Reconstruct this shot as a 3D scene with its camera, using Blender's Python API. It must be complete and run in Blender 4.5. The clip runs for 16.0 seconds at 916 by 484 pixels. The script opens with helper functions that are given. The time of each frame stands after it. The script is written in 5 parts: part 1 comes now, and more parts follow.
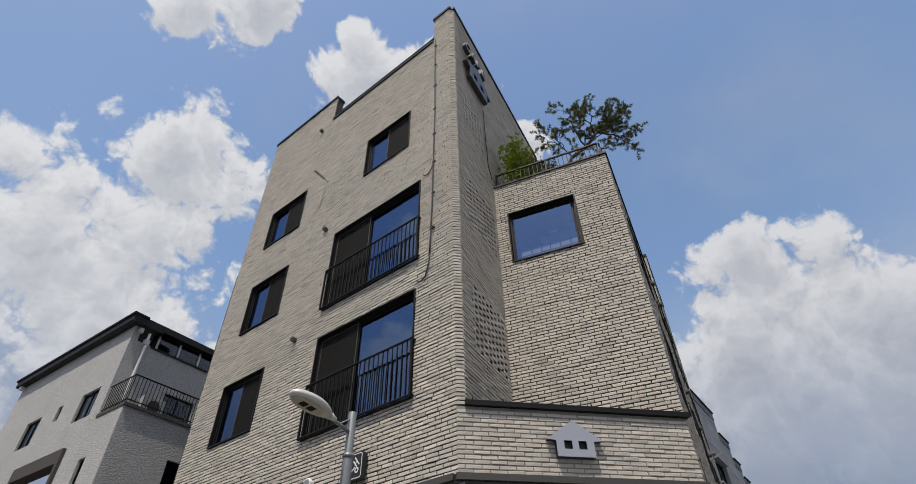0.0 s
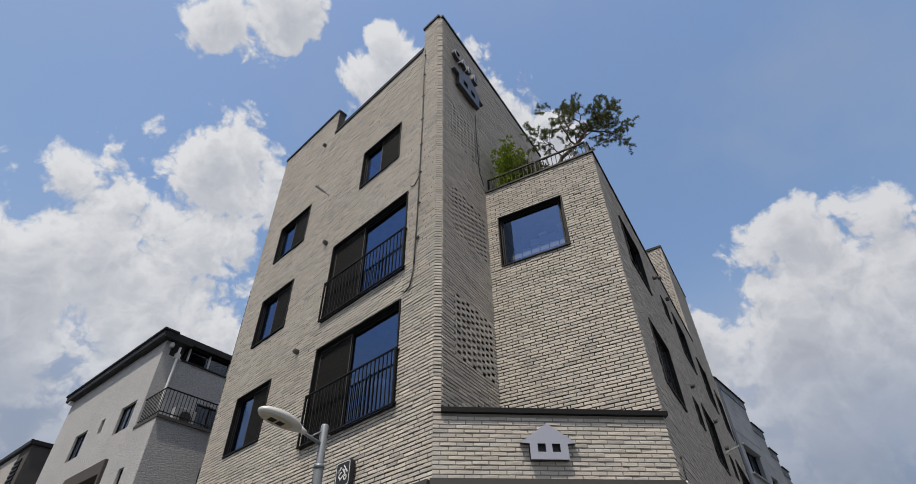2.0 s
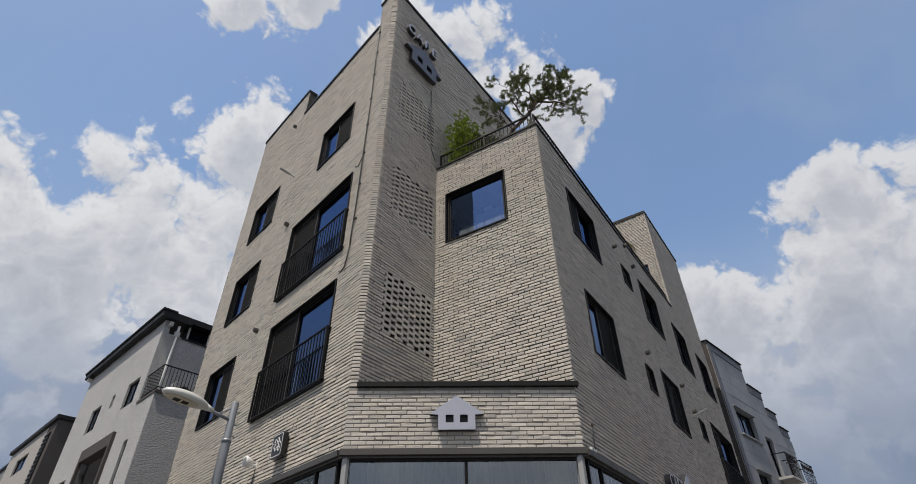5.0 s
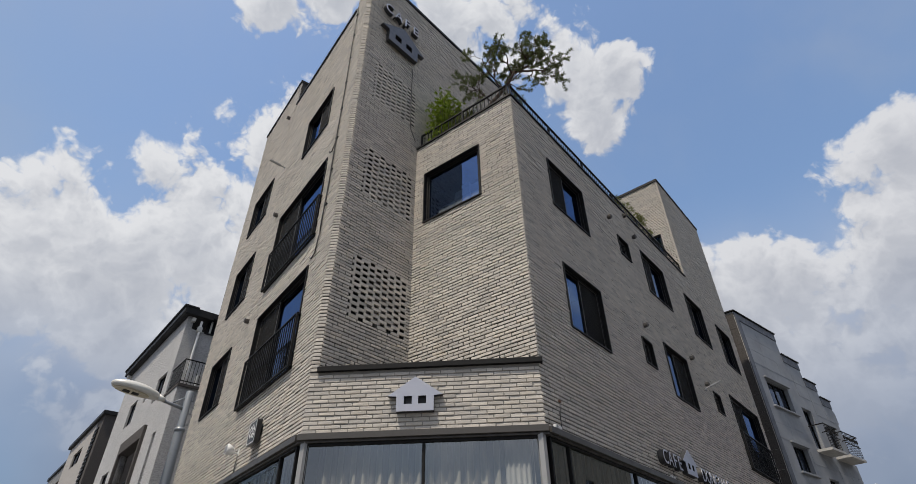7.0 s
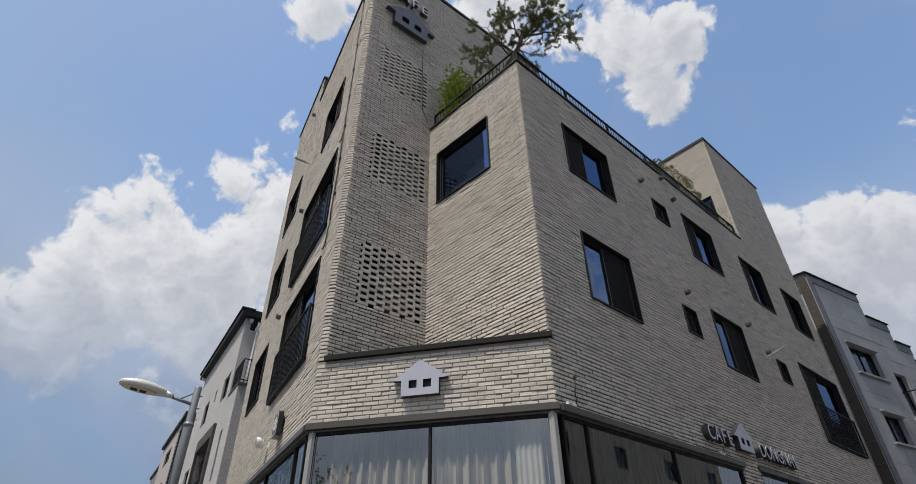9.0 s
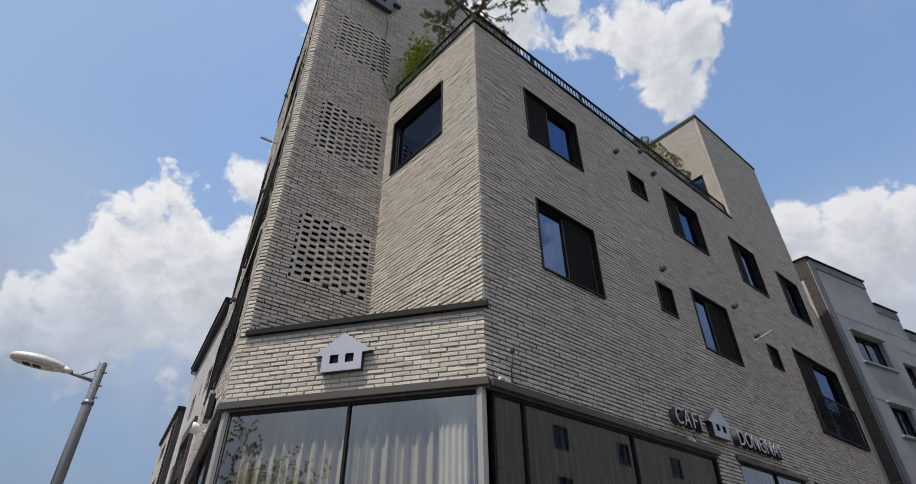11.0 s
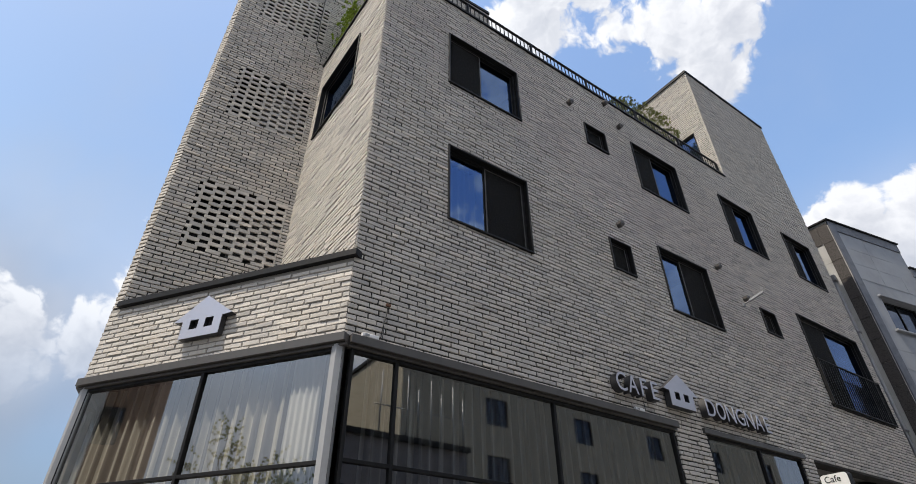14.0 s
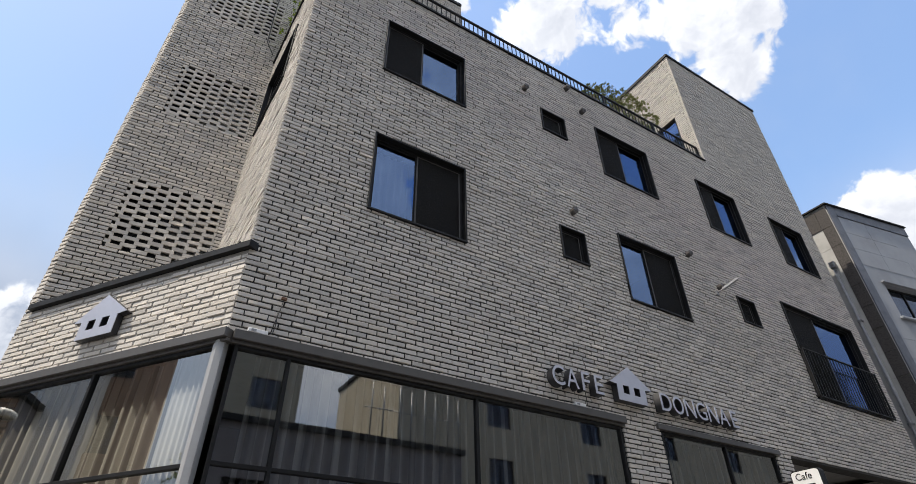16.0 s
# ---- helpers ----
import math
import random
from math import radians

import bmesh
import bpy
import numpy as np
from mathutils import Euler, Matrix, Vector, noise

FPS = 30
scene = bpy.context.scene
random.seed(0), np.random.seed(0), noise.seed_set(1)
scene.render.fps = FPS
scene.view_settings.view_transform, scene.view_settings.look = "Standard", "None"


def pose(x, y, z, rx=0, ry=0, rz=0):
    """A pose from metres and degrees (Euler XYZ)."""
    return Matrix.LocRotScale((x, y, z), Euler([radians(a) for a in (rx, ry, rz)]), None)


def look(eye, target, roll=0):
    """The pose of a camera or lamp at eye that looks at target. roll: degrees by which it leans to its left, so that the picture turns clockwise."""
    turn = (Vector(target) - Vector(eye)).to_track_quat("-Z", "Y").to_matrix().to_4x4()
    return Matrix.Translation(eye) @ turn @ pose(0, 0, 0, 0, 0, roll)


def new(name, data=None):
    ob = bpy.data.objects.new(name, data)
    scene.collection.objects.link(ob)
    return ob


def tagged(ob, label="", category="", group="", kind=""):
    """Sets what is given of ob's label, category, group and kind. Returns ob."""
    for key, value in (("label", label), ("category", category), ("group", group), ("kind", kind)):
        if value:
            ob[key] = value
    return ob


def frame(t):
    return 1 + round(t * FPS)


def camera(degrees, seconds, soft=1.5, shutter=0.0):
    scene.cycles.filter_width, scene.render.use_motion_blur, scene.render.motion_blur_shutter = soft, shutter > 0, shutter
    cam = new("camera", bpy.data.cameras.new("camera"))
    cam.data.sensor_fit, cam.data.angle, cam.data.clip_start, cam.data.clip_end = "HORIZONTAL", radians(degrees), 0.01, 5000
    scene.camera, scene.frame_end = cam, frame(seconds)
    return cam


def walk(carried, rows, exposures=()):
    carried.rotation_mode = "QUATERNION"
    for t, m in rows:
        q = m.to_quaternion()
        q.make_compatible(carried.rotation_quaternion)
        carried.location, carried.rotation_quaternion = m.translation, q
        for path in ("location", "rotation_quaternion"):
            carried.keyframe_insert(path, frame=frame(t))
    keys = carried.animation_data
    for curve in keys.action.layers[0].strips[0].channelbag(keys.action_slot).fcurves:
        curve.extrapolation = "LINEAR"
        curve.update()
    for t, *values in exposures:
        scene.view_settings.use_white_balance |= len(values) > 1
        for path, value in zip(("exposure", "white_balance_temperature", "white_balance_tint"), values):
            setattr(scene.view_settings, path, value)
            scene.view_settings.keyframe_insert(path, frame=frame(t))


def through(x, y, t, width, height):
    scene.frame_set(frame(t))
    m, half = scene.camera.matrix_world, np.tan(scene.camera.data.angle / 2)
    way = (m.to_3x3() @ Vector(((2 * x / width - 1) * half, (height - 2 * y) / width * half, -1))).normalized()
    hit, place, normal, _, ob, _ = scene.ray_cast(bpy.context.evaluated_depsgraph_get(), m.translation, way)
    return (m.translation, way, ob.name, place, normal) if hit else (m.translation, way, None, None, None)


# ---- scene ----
cam = camera(79.9, 16.0, soft=0.5)
PATH = [
    (0, (-7.324, -0.333, 1.595), (-5.957, 0.297, 2.911), -1.5),
    (0.5, (-7.285, -0.577, 1.608), (-5.932, 0.086, 2.923), -1.8),
    (1, (-7.181, -0.851, 1.628), (-5.843, -0.153, 2.941), -1.6),
    (1.5, (-7.132, -1.132, 1.611), (-5.808, -0.405, 2.922), -1.2),
    (2, (-7.128, -1.453, 1.596), (-5.817, -0.697, 2.904), -1.3),
    (2.5, (-7.072, -1.765, 1.588), (-5.769, -0.977, 2.885), -1.4),
    (3, (-7.012, -2.037, 1.601), (-5.709, -1.228, 2.884), -1.3),
    (3.5, (-6.946, -2.392, 1.589), (-5.638, -1.564, 2.855), -0.9),
    (4, (-6.777, -2.692, 1.565), (-5.462, -1.845, 2.812), -1.1),
    (6.5, (-5.577, -4.016, 1.586), (-4.292, -3.043, 2.77), -0.8),
    (7, (-5.252, -4.221, 1.605), (-4.005, -3.191, 2.781), -1.0),
    (7.5, (-4.927, -4.328, 1.636), (-3.743, -3.218, 2.804), -0.9),
    (8, (-4.652, -4.47, 1.654), (-3.516, -3.3, 2.812), -0.6),
    (8.5, (-4.42, -4.627, 1.659), (-3.312, -3.424, 2.81), -0.8),
    (11, (-2.63, -4.756, 1.651), (-1.576, -3.501, 2.798), -0.3),
    (11.5, (-2.179, -4.85, 1.553), (-1.15, -3.578, 2.705), -0.2),
    (12, (-1.773, -4.891, 1.539), (-0.765, -3.606, 2.694), -0.3),
    (12.5, (-1.331, -4.927, 1.555), (-0.342, -3.628, 2.71), -0.4),
    (13, (-0.906, -4.909, 1.562), (0.06, -3.593, 2.717), -0.3),
    (13.5, (-0.554, -4.944, 1.55), (0.392, -3.615, 2.708), -0.3),
    (14, (-0.204, -5.047, 1.562), (0.721, -3.706, 2.723), -0.4),
    (14.5, (0.156, -5.091, 1.572), (1.066, -3.741, 2.734), -0.4),
    (15, (0.493, -5.206, 1.588), (1.388, -3.847, 2.752), -0.5),
    (15.5, (0.821, -5.362, 1.635), (1.69, -3.993, 2.805), -0.5),
    (16, (1.169, -5.424, 1.624), (2.022, -4.046, 2.795), -0.6),
]
walk(cam, [(t, look(eye, target, roll)) for t, eye, target, roll in PATH], exposures=[(0.0, -0.11), (4.0, -0.11), (8.5, 0.0), (11.0, 0.10), (12.5, 0.22), (14.5, 0.54), (16.0, 0.63)])

# ---- world and sun ----
SUN_TO = Vector((-0.40, -0.01, 0.90)).normalized()
SUN_ELEVATION = math.asin(SUN_TO.z)
SUN_ROTATION = math.atan2(SUN_TO.x, SUN_TO.y)


class Nodes:
    """A short way to wire nodes."""

    def __init__(self, tree):
        self.tree = tree
        tree.nodes.clear()

    def add(self, kind, **inputs):
        n = self.tree.nodes.new(kind)
        for key, value in inputs.items():
            self.put(n.inputs[int(key[3:])], value)
        return n

    def put(self, socket, value):
        if isinstance(value, bpy.types.NodeSocket):
            self.tree.links.new(value, socket)
        elif isinstance(value, bpy.types.Node):
            self.tree.links.new(value.outputs[0], socket)
        else:
            socket.default_value = value

    def math(self, op, a, b=0.0, clamp=False):
        n = self.add("ShaderNodeMath", in_0=a, in_1=b)
        n.operation, n.use_clamp = op, clamp
        return n.outputs[0]

    def vector(self, op, a, b=(0, 0, 0)):
        n = self.add("ShaderNodeVectorMath", in_0=a, in_1=b)
        n.operation = op
        return n.outputs["Value" if op == "DOT_PRODUCT" else "Vector"]

    def remap(self, value, a, b, c=0.0, d=1.0):
        n = self.add("ShaderNodeMapRange", in_0=value, in_1=a, in_2=b, in_3=c, in_4=d)
        n.clamp, n.interpolation_type = True, "SMOOTHSTEP"
        return n.outputs[0]

    def mix(self, fac, a, b, blend="MIX"):
        n = self.add("ShaderNodeMix")
        n.data_type, n.blend_type = "RGBA", blend
        self.put(n.inputs[0], fac)
        self.put(n.inputs[6], a)
        self.put(n.inputs[7], b)
        return n.outputs[2]

    def noise(self, vector, scale, detail=4.0, rough=0.55, distortion=0.0):
        n = self.add("ShaderNodeTexNoise")
        self.put(n.inputs["Vector"], vector)
        n.inputs["Scale"].default_value = scale
        n.inputs["Detail"].default_value = detail
        n.inputs["Roughness"].default_value = rough
        n.inputs["Distortion"].default_value = distortion
        return n.outputs[0]


# heaps of cumulus: direction, angular reach in degrees, weight
WEST_HEAPS = [
    ((0.218, 0.862, 0.458), 7.3, 1.0),
    ((0.292, 0.796, 0.530), 5.8, 1.0),
    ((0.323, 0.647, 0.691), 4.7, 1.0),
    ((0.357, 0.724, 0.590), 5.8, 1.0),
    ((0.296, 0.878, 0.375), 6.5, 0.8),
    ((0.400, 0.795, 0.457), 5.6, 0.8),
    ((0.110, 0.846, 0.522), 4.4, 1.0),
    ((0.038, 0.930, 0.364), 4.9, 1.0),
    ((-0.033, 0.926, 0.377), 2.5, 0.9),
    ((-0.156, 0.936, 0.315), 4.5, 0.9),
    ((0.179, 0.525, 0.832), 2.7, 1.0),
    ((0.231, 0.457, 0.859), 3.3, 1.0),
    ((0.436, 0.719, 0.542), 5.5, 0.8),
    ((0.458, 0.752, 0.474), 6.0, 0.8),
    ((0.256, 0.765, 0.591), 5.0, 0.9),
    ((0.278, 0.802, 0.530), 6.0, 0.9),
    ((0.406, 0.619, 0.673), 3.2, 0.7),
]
TOP_HEAPS = [
    ((0.360, 0.343, 0.867), 2.3, 1.0),
    ((0.456, 0.245, 0.856), 2.3, 0.9),
    ((0.411, 0.363, 0.836), 4.2, 1.0),
    ((0.441, 0.271, 0.855), 2.7, 1.0),
    ((0.560, 0.227, 0.797), 4.2, 1.0),
    ((0.640, 0.221, 0.736), 2.8, 1.0),
    ((0.616, 0.193, 0.764), 3.6, 1.0),
    ((0.523, 0.291, 0.801), 2.4, 0.9),
]
EAST_HEAPS = [
    ((0.853, -0.111, 0.511), 4.3, 1.0),
    ((0.848, -0.183, 0.498), 4.1, 1.0),
    ((0.906, -0.063, 0.420), 4.9, 1.0),
    ((0.928, -0.118, 0.354), 6.8, 1.0),
    ((0.882, 0.064, 0.467), 2.7, 1.0),
    ((0.956, 0.031, 0.293), 5.0, 0.8),
    ((0.830, -0.120, 0.544), 2.9, 1.0),
    ((0.841, 0.206, 0.501), 2.3, 1.0),
    ((0.881, 0.096, 0.463), 3.2, 1.0),
    ((0.892, 0.171, 0.419), 3.6, 1.0),
    ((0.816, -0.228, 0.531), 3.0, 1.0),
    ((0.878, -0.222, 0.425), 6.5, 1.0),
    ((0.850, -0.310, 0.430), 4.0, 1.0),
]

# the same cumulus round the rest of the sky, unseen, added to fill the shade
UNSEEN_HEAPS = [((-0.6, 0.6, 0.45), 12, 0.9), ((0.2, -0.9, 0.45), 13, 0.9), ((-0.75, -0.4, 0.5), 12, 0.8), ((0.7, -0.6, 0.35), 12, 0.9), ((-0.25, -0.8, 0.6), 12, 1.0), ((0.3, -0.65, 0.75), 11, 1.0), ((0.55, -0.75, 0.5), 11, 1.0), ((-0.1, -0.45, 0.85), 9, 0.9)]


def make_world():
    w = bpy.data.worlds.new("sky")
    scene.world = w
    w.use_nodes = True
    g = Nodes(w.node_tree)
    out = g.add("ShaderNodeOutputWorld")
    sky = g.add("ShaderNodeTexSky")
    sky.sky_type, sky.sun_disc, sky.sun_elevation, sky.sun_rotation = "NISHITA", False, SUN_ELEVATION, SUN_ROTATION
    sky.altitude, sky.air_density, sky.dust_density, sky.ozone_density = 100.0, 1.35, 1.6, 2.2
    way = g.add("ShaderNodeTexCoord").outputs["Generated"]
    heaps = WEST_HEAPS + TOP_HEAPS + EAST_HEAPS + UNSEEN_HEAPS

    def field(vector):
        total = None
        for d, reach, weight in heaps:
            dot = g.vector("DOT_PRODUCT", vector, Vector(d).normalized())
            edge = math.cos(radians(reach * 1.36))
            one = g.math("MULTIPLY", g.math("SUBTRACT", dot, edge), weight / (1 - edge))
            total = one if total is None else g.math("SMOOTH_MAX", total, one)
            if total is not one:
                total.node.inputs[2].default_value = 0.2
        total = g.math("MAXIMUM", total, -1.6)
        warp = g.add("ShaderNodeTexNoise", in_0=vector)
        warp.inputs["Scale"].default_value, warp.inputs["Detail"].default_value = 14.0, 4.0
        bent = g.vector("ADD", vector, g.vector("SCALE", g.vector("SUBTRACT", warp.outputs["Color"], (0.5, 0.5, 0.5))))
        bent.node.inputs[1].links[0].from_node.inputs[3].default_value = 0.075
        soft = g.noise(vector, 5.0, 3.0, 0.5)
        lumps = g.math("MULTIPLY", g.math("SUBTRACT", soft, 0.5), 1.7)
        for scale, amount in ((9.0, 1.15), (21.0, 0.75), (48.0, 0.45), (105.0, 0.22)):
            cells = g.add("ShaderNodeTexVoronoi")
            cells.feature = "SMOOTH_F1"
            g.put(cells.inputs["Vector"], bent)
            cells.inputs["Scale"].default_value = scale
            cells.inputs["Smoothness"].default_value = 0.25
            lumps = g.math("ADD", lumps, g.math("MULTIPLY", g.math("SUBTRACT", 0.42, cells.outputs["Distance"]), amount))
        torn = g.math("MULTIPLY", g.math("SUBTRACT", g.noise(bent, 24.0, 7.0, 0.66), 0.5), 1.1)
        return g.math("ADD", g.math("ADD", total, g.math("ADD", lumps, torn)), 0.12)

    here = field(way)
    up = g.vector("ADD", way, (-0.016, 0.0, 0.03))
    above = field(g.vector("NORMALIZE", up))
    cover = g.remap(here, -0.03, 0.42)
    relief = g.remap(g.math("SUBTRACT", here, above), -0.55, 0.75)
    depth = g.remap(here, 0.3, 1.7)
    strength = g.math("SUBTRACT", 0.60, g.math("MULTIPLY", depth, 0.30))
    shade = g.math("SUBTRACT", g.math("ADD", 0.52, g.math("MULTIPLY", relief, strength)), g.math("MULTIPLY", depth, 0.32))
    white = g.mix(shade, (3.3, 3.6, 4.3, 1), (7.25, 7.35, 7.6, 1))
    height = g.add("ShaderNodeSeparateXYZ", in_0=way).outputs[2]
    # haze thickens towards the horizon
    haze = g.mix(g.remap(height, -0.05, 0.55), (1.6, 2.1, 3.1, 1), sky)
    haze = g.mix(0.45, sky, haze)
    veil = g.math("MULTIPLY", g.remap(g.noise(way, 2.6, 5.0, 0.55), 0.42, 0.8), 0.30)
    haze = g.mix(1.0, haze, (1.55, 1.58, 1.62, 1), "MULTIPLY")
    clear = g.mix(veil, haze, (4.2, 4.5, 5.0, 1))
    # low grey bank of cloud near the horizon
    bank = g.math("MULTIPLY", g.remap(height, 0.60, 0.34), g.remap(g.noise(way, 2.2, 3.0, 0.5), 0.22, 0.60))
    grey = g.mix(g.remap(g.noise(way, 5.0, 3.0, 0.5), 0.3, 0.7), (3.6, 3.9, 4.7, 1), (5.3, 5.4, 5.9, 1))
    clear = g.mix(g.math("MULTIPLY", bank, 0.8), clear, grey)
    east = g.add("ShaderNodeSeparateXYZ", in_0=way).outputs[0]
    white = g.mix(1.0, white, g.mix(g.remap(east, 0.3, 0.85), (1, 1, 1, 1), (0.93, 0.93, 0.94, 1)), "MULTIPLY")
    clear = g.mix(1.0, clear, g.mix(g.remap(east, -0.2, 0.28), (0.93, 0.89, 0.83, 1), (1, 1, 1, 1)), "MULTIPLY")
    cover = g.math("MULTIPLY", cover, g.remap(height, 0.24, 0.46, 0.3, 1.0))
    colour = g.mix(cover, clear, white)
    # thick air low down
    colour = g.mix(1.0, colour, g.mix(g.remap(height, 0.08, 0.5), (0.48, 0.55, 0.66, 1), (1, 1, 1, 1)), "MULTIPLY")
    back = g.add("ShaderNodeBackground", in_0=colour, in_1=SKY_STRENGTH)
    g.put(out.inputs[0], back)


SKY_STRENGTH = 0.106
make_world()
sun = new("sun", bpy.data.lights.new("sun", "SUN"))
sun.data.energy, sun.data.angle, sun.data.color = 3.9, radians(0.53), (1.0, 0.905, 0.77)
sun.matrix_world = look((0, 0, 60), Vector((0, 0, 60)) - SUN_TO)


# ---- materials ----
def material(name):
    m = bpy.data.materials.new(name)
    m.use_nodes = True
    g = Nodes(m.node_tree)
    out = g.add("ShaderNodeOutputMaterial")
    b = g.add("ShaderNodeBsdfPrincipled")
    g.put(out.inputs[0], b)
    return m, g, b


def place(g, kind="Object"):
    return g.add("ShaderNodeTexCoord").outputs[kind]


def bump(g, b, height, strength=0.3, distance=0.01):
    n = g.add("ShaderNodeBump")
    n.inputs["Strength"].default_value = strength
    n.inputs["Distance"].default_value = distance
    g.put(n.inputs["Height"], height)
    g.put(b.inputs["Normal"], n.outputs[0])


def rgba(c):
    return (*c, 1.0)


def brick_material(name, tones, stain=0.35):
    """Reclaimed grey brick: each piece its own tone, with sooty patches and lime bloom."""
    m, g, b = material(name)
    p = place(g)
    piece = g.add("ShaderNodeNewGeometry").outputs["Random Per Island"]
    single = g.add("ShaderNodeObjectInfo").outputs["Random"]
    pick = g.math("FRACT", g.math("ADD", piece, g.math("MULTIPLY", single, 0.97)))
    ramp = g.add("ShaderNodeValToRGB", in_0=pick)
    ramp.color_ramp.elements[0].color, ramp.color_ramp.elements[1].color = rgba(tones[0]), rgba(tones[-1])
    for i, tone in enumerate(tones[1:-1], 1):
        ramp.color_ramp.elements.new(i / (len(tones) - 1)).color = rgba(tone)
    ramp.color_ramp.interpolation = "LINEAR"
    grain = g.noise(p, 38.0, 6.0, 0.65)
    patch = g.noise(p, 5.5, 4.0, 0.6)
    broad = g.noise(p, 0.55, 4.0, 0.6)
    colour = g.mix(g.remap(patch, 0.45, 0.72, 0.0, stain), ramp.outputs[0], (0.17, 0.165, 0.16, 1))
    colour = g.mix(g.remap(grain, 0.52, 0.8, 0.0, 0.35), colour, (0.55, 0.535, 0.505, 1))
    colour = g.mix(g.remap(broad, 0.35, 0.7, 0.0, 0.2), colour, (0.62, 0.6, 0.57, 1), "MULTIPLY")
    colour = g.mix(g.remap(g.noise(p, 85.0, 2.0), 0.67, 0.75, 0.0, 0.4), colour, (0.10, 0.095, 0.09, 1))
    g.put(b.inputs["Base Color"], colour)
    b.inputs["Roughness"].default_value = 0.88
    b.inputs["Specular IOR Level"].default_value = 0.2
    bump(g, b, g.math("ADD", grain, g.math("MULTIPLY", patch, 0.5)), 0.6, 0.006)
    return m


def plain(name, base, dark=None, rough=0.7, metal=0.0, scale=6.0, amount=0.35, relief=0.15, fine=60.0, shine=0.5):
    """A painted, rendered or metal surface with stains at one scale and grain at another."""
    m, g, b = material(name)
    p = place(g)
    dark = dark or tuple(c * 0.6 for c in base)
    a = g.noise(p, scale, 5.0, 0.6)
    f = g.noise(p, fine, 4.0, 0.6)
    colour = g.mix(g.remap(a, 0.42, 0.75, 0.0, amount), rgba(base), rgba(dark))
    colour = g.mix(g.remap(f, 0.5, 0.8, 0.0, amount * 0.6), colour, rgba(dark))
    g.put(b.inputs["Base Color"], colour)
    b.inputs["Metallic"].default_value = metal
    b.inputs["Specular IOR Level"].default_value = shine
    g.put(b.inputs["Roughness"], g.remap(a, 0.3, 0.75, max(rough - 0.08, 0.02), min(rough + 0.1, 1.0)))
    if relief:
        bump(g, b, g.math("ADD", f, g.math("MULTIPLY", a, 0.7)), relief, 0.004)
    return m


def glass(name, tint, ior, through=(0.82, 0.86, 0.88), wave=0.0):
    """Coated window glass: a mirror layer by Fresnel over a clear pane."""
    m = bpy.data.materials.new(name)
    m.use_nodes = True
    g = Nodes(m.node_tree)
    out = g.add("ShaderNodeOutputMaterial")
    clear = g.add("ShaderNodeBsdfTransparent", in_0=rgba(through))
    shine = g.add("ShaderNodeBsdfGlossy", in_0=rgba(tint))
    shine.inputs["Roughness"].default_value = 0.01
    fres = g.add("ShaderNodeFresnel")
    fres.inputs["IOR"].default_value = ior
    if wave:
        n = g.add("ShaderNodeBump")
        n.inputs["Strength"].default_value = wave
        n.inputs["Distance"].default_value = 0.02
        g.put(n.inputs["Height"], g.noise(place(g), 1.3, 1.0))
        g.put(shine.inputs["Normal"], n.outputs[0])
    both = g.add("ShaderNodeMixShader", in_0=fres.outputs[0], in_1=clear.outputs[0], in_2=shine.outputs[0])
    g.put(out.inputs[0], both)
    return m


def screen_material():
    """Fine dark insect mesh: lets some light pass between its threads."""
    m = bpy.data.materials.new("insect_screen")
    m.use_nodes = True
    g = Nodes(m.node_tree)
    out = g.add("ShaderNodeOutputMaterial")
    b = g.add("ShaderNodeBsdfPrincipled")
    b.inputs["Base Color"].default_value = (0.016, 0.0155, 0.015, 1)
    b.inputs["Roughness"].default_value = 0.8
    b.inputs["Specular IOR Level"].default_value = 0.1
    clear = g.add("ShaderNodeBsdfTransparent")
    cloud = g.remap(g.noise(place(g), 3.0, 3.0), 0.3, 0.7, 0.80, 0.90)
    g.put(out.inputs[0], g.add("ShaderNodeMixShader", in_0=cloud, in_1=clear.outputs[0], in_2=b.outputs[0]))
    return m


def leaf_material(name, a, c):
    m, g, b = material(name)
    piece = g.add("ShaderNodeNewGeometry").outputs["Random Per Island"]
    colour = g.mix(piece, rgba(a), rgba(c))
    g.put(b.inputs["Base Color"], colour)
    b.inputs["Roughness"].default_value = 0.7
    b.inputs["Specular IOR Level"].default_value = 0.12
    b.inputs["Subsurface Weight"].default_value = 0.0
    return m


def curtain_material():
    """Striped cloth: pale and brown-grey bands."""
    m, g, b = material("curtain_cloth")
    p = place(g)
    x = g.add("ShaderNodeSeparateXYZ", in_0=p).outputs[0]
    band = g.math("FRACT", g.math("MULTIPLY", x, 5.2))
    fac = g.remap(band, 0.46, 0.50)
    weave = g.noise(p, 90.0, 3.0)
    colour = g.mix(fac, (0.56, 0.54, 0.49, 1), (0.17, 0.16, 0.15, 1))
    colour = g.mix(g.remap(weave, 0.4, 0.7, 0.0, 0.12), colour, (0.3, 0.28, 0.26, 1))
    g.put(b.inputs["Base Color"], colour)
    b.inputs["Roughness"].default_value = 0.95
    return m


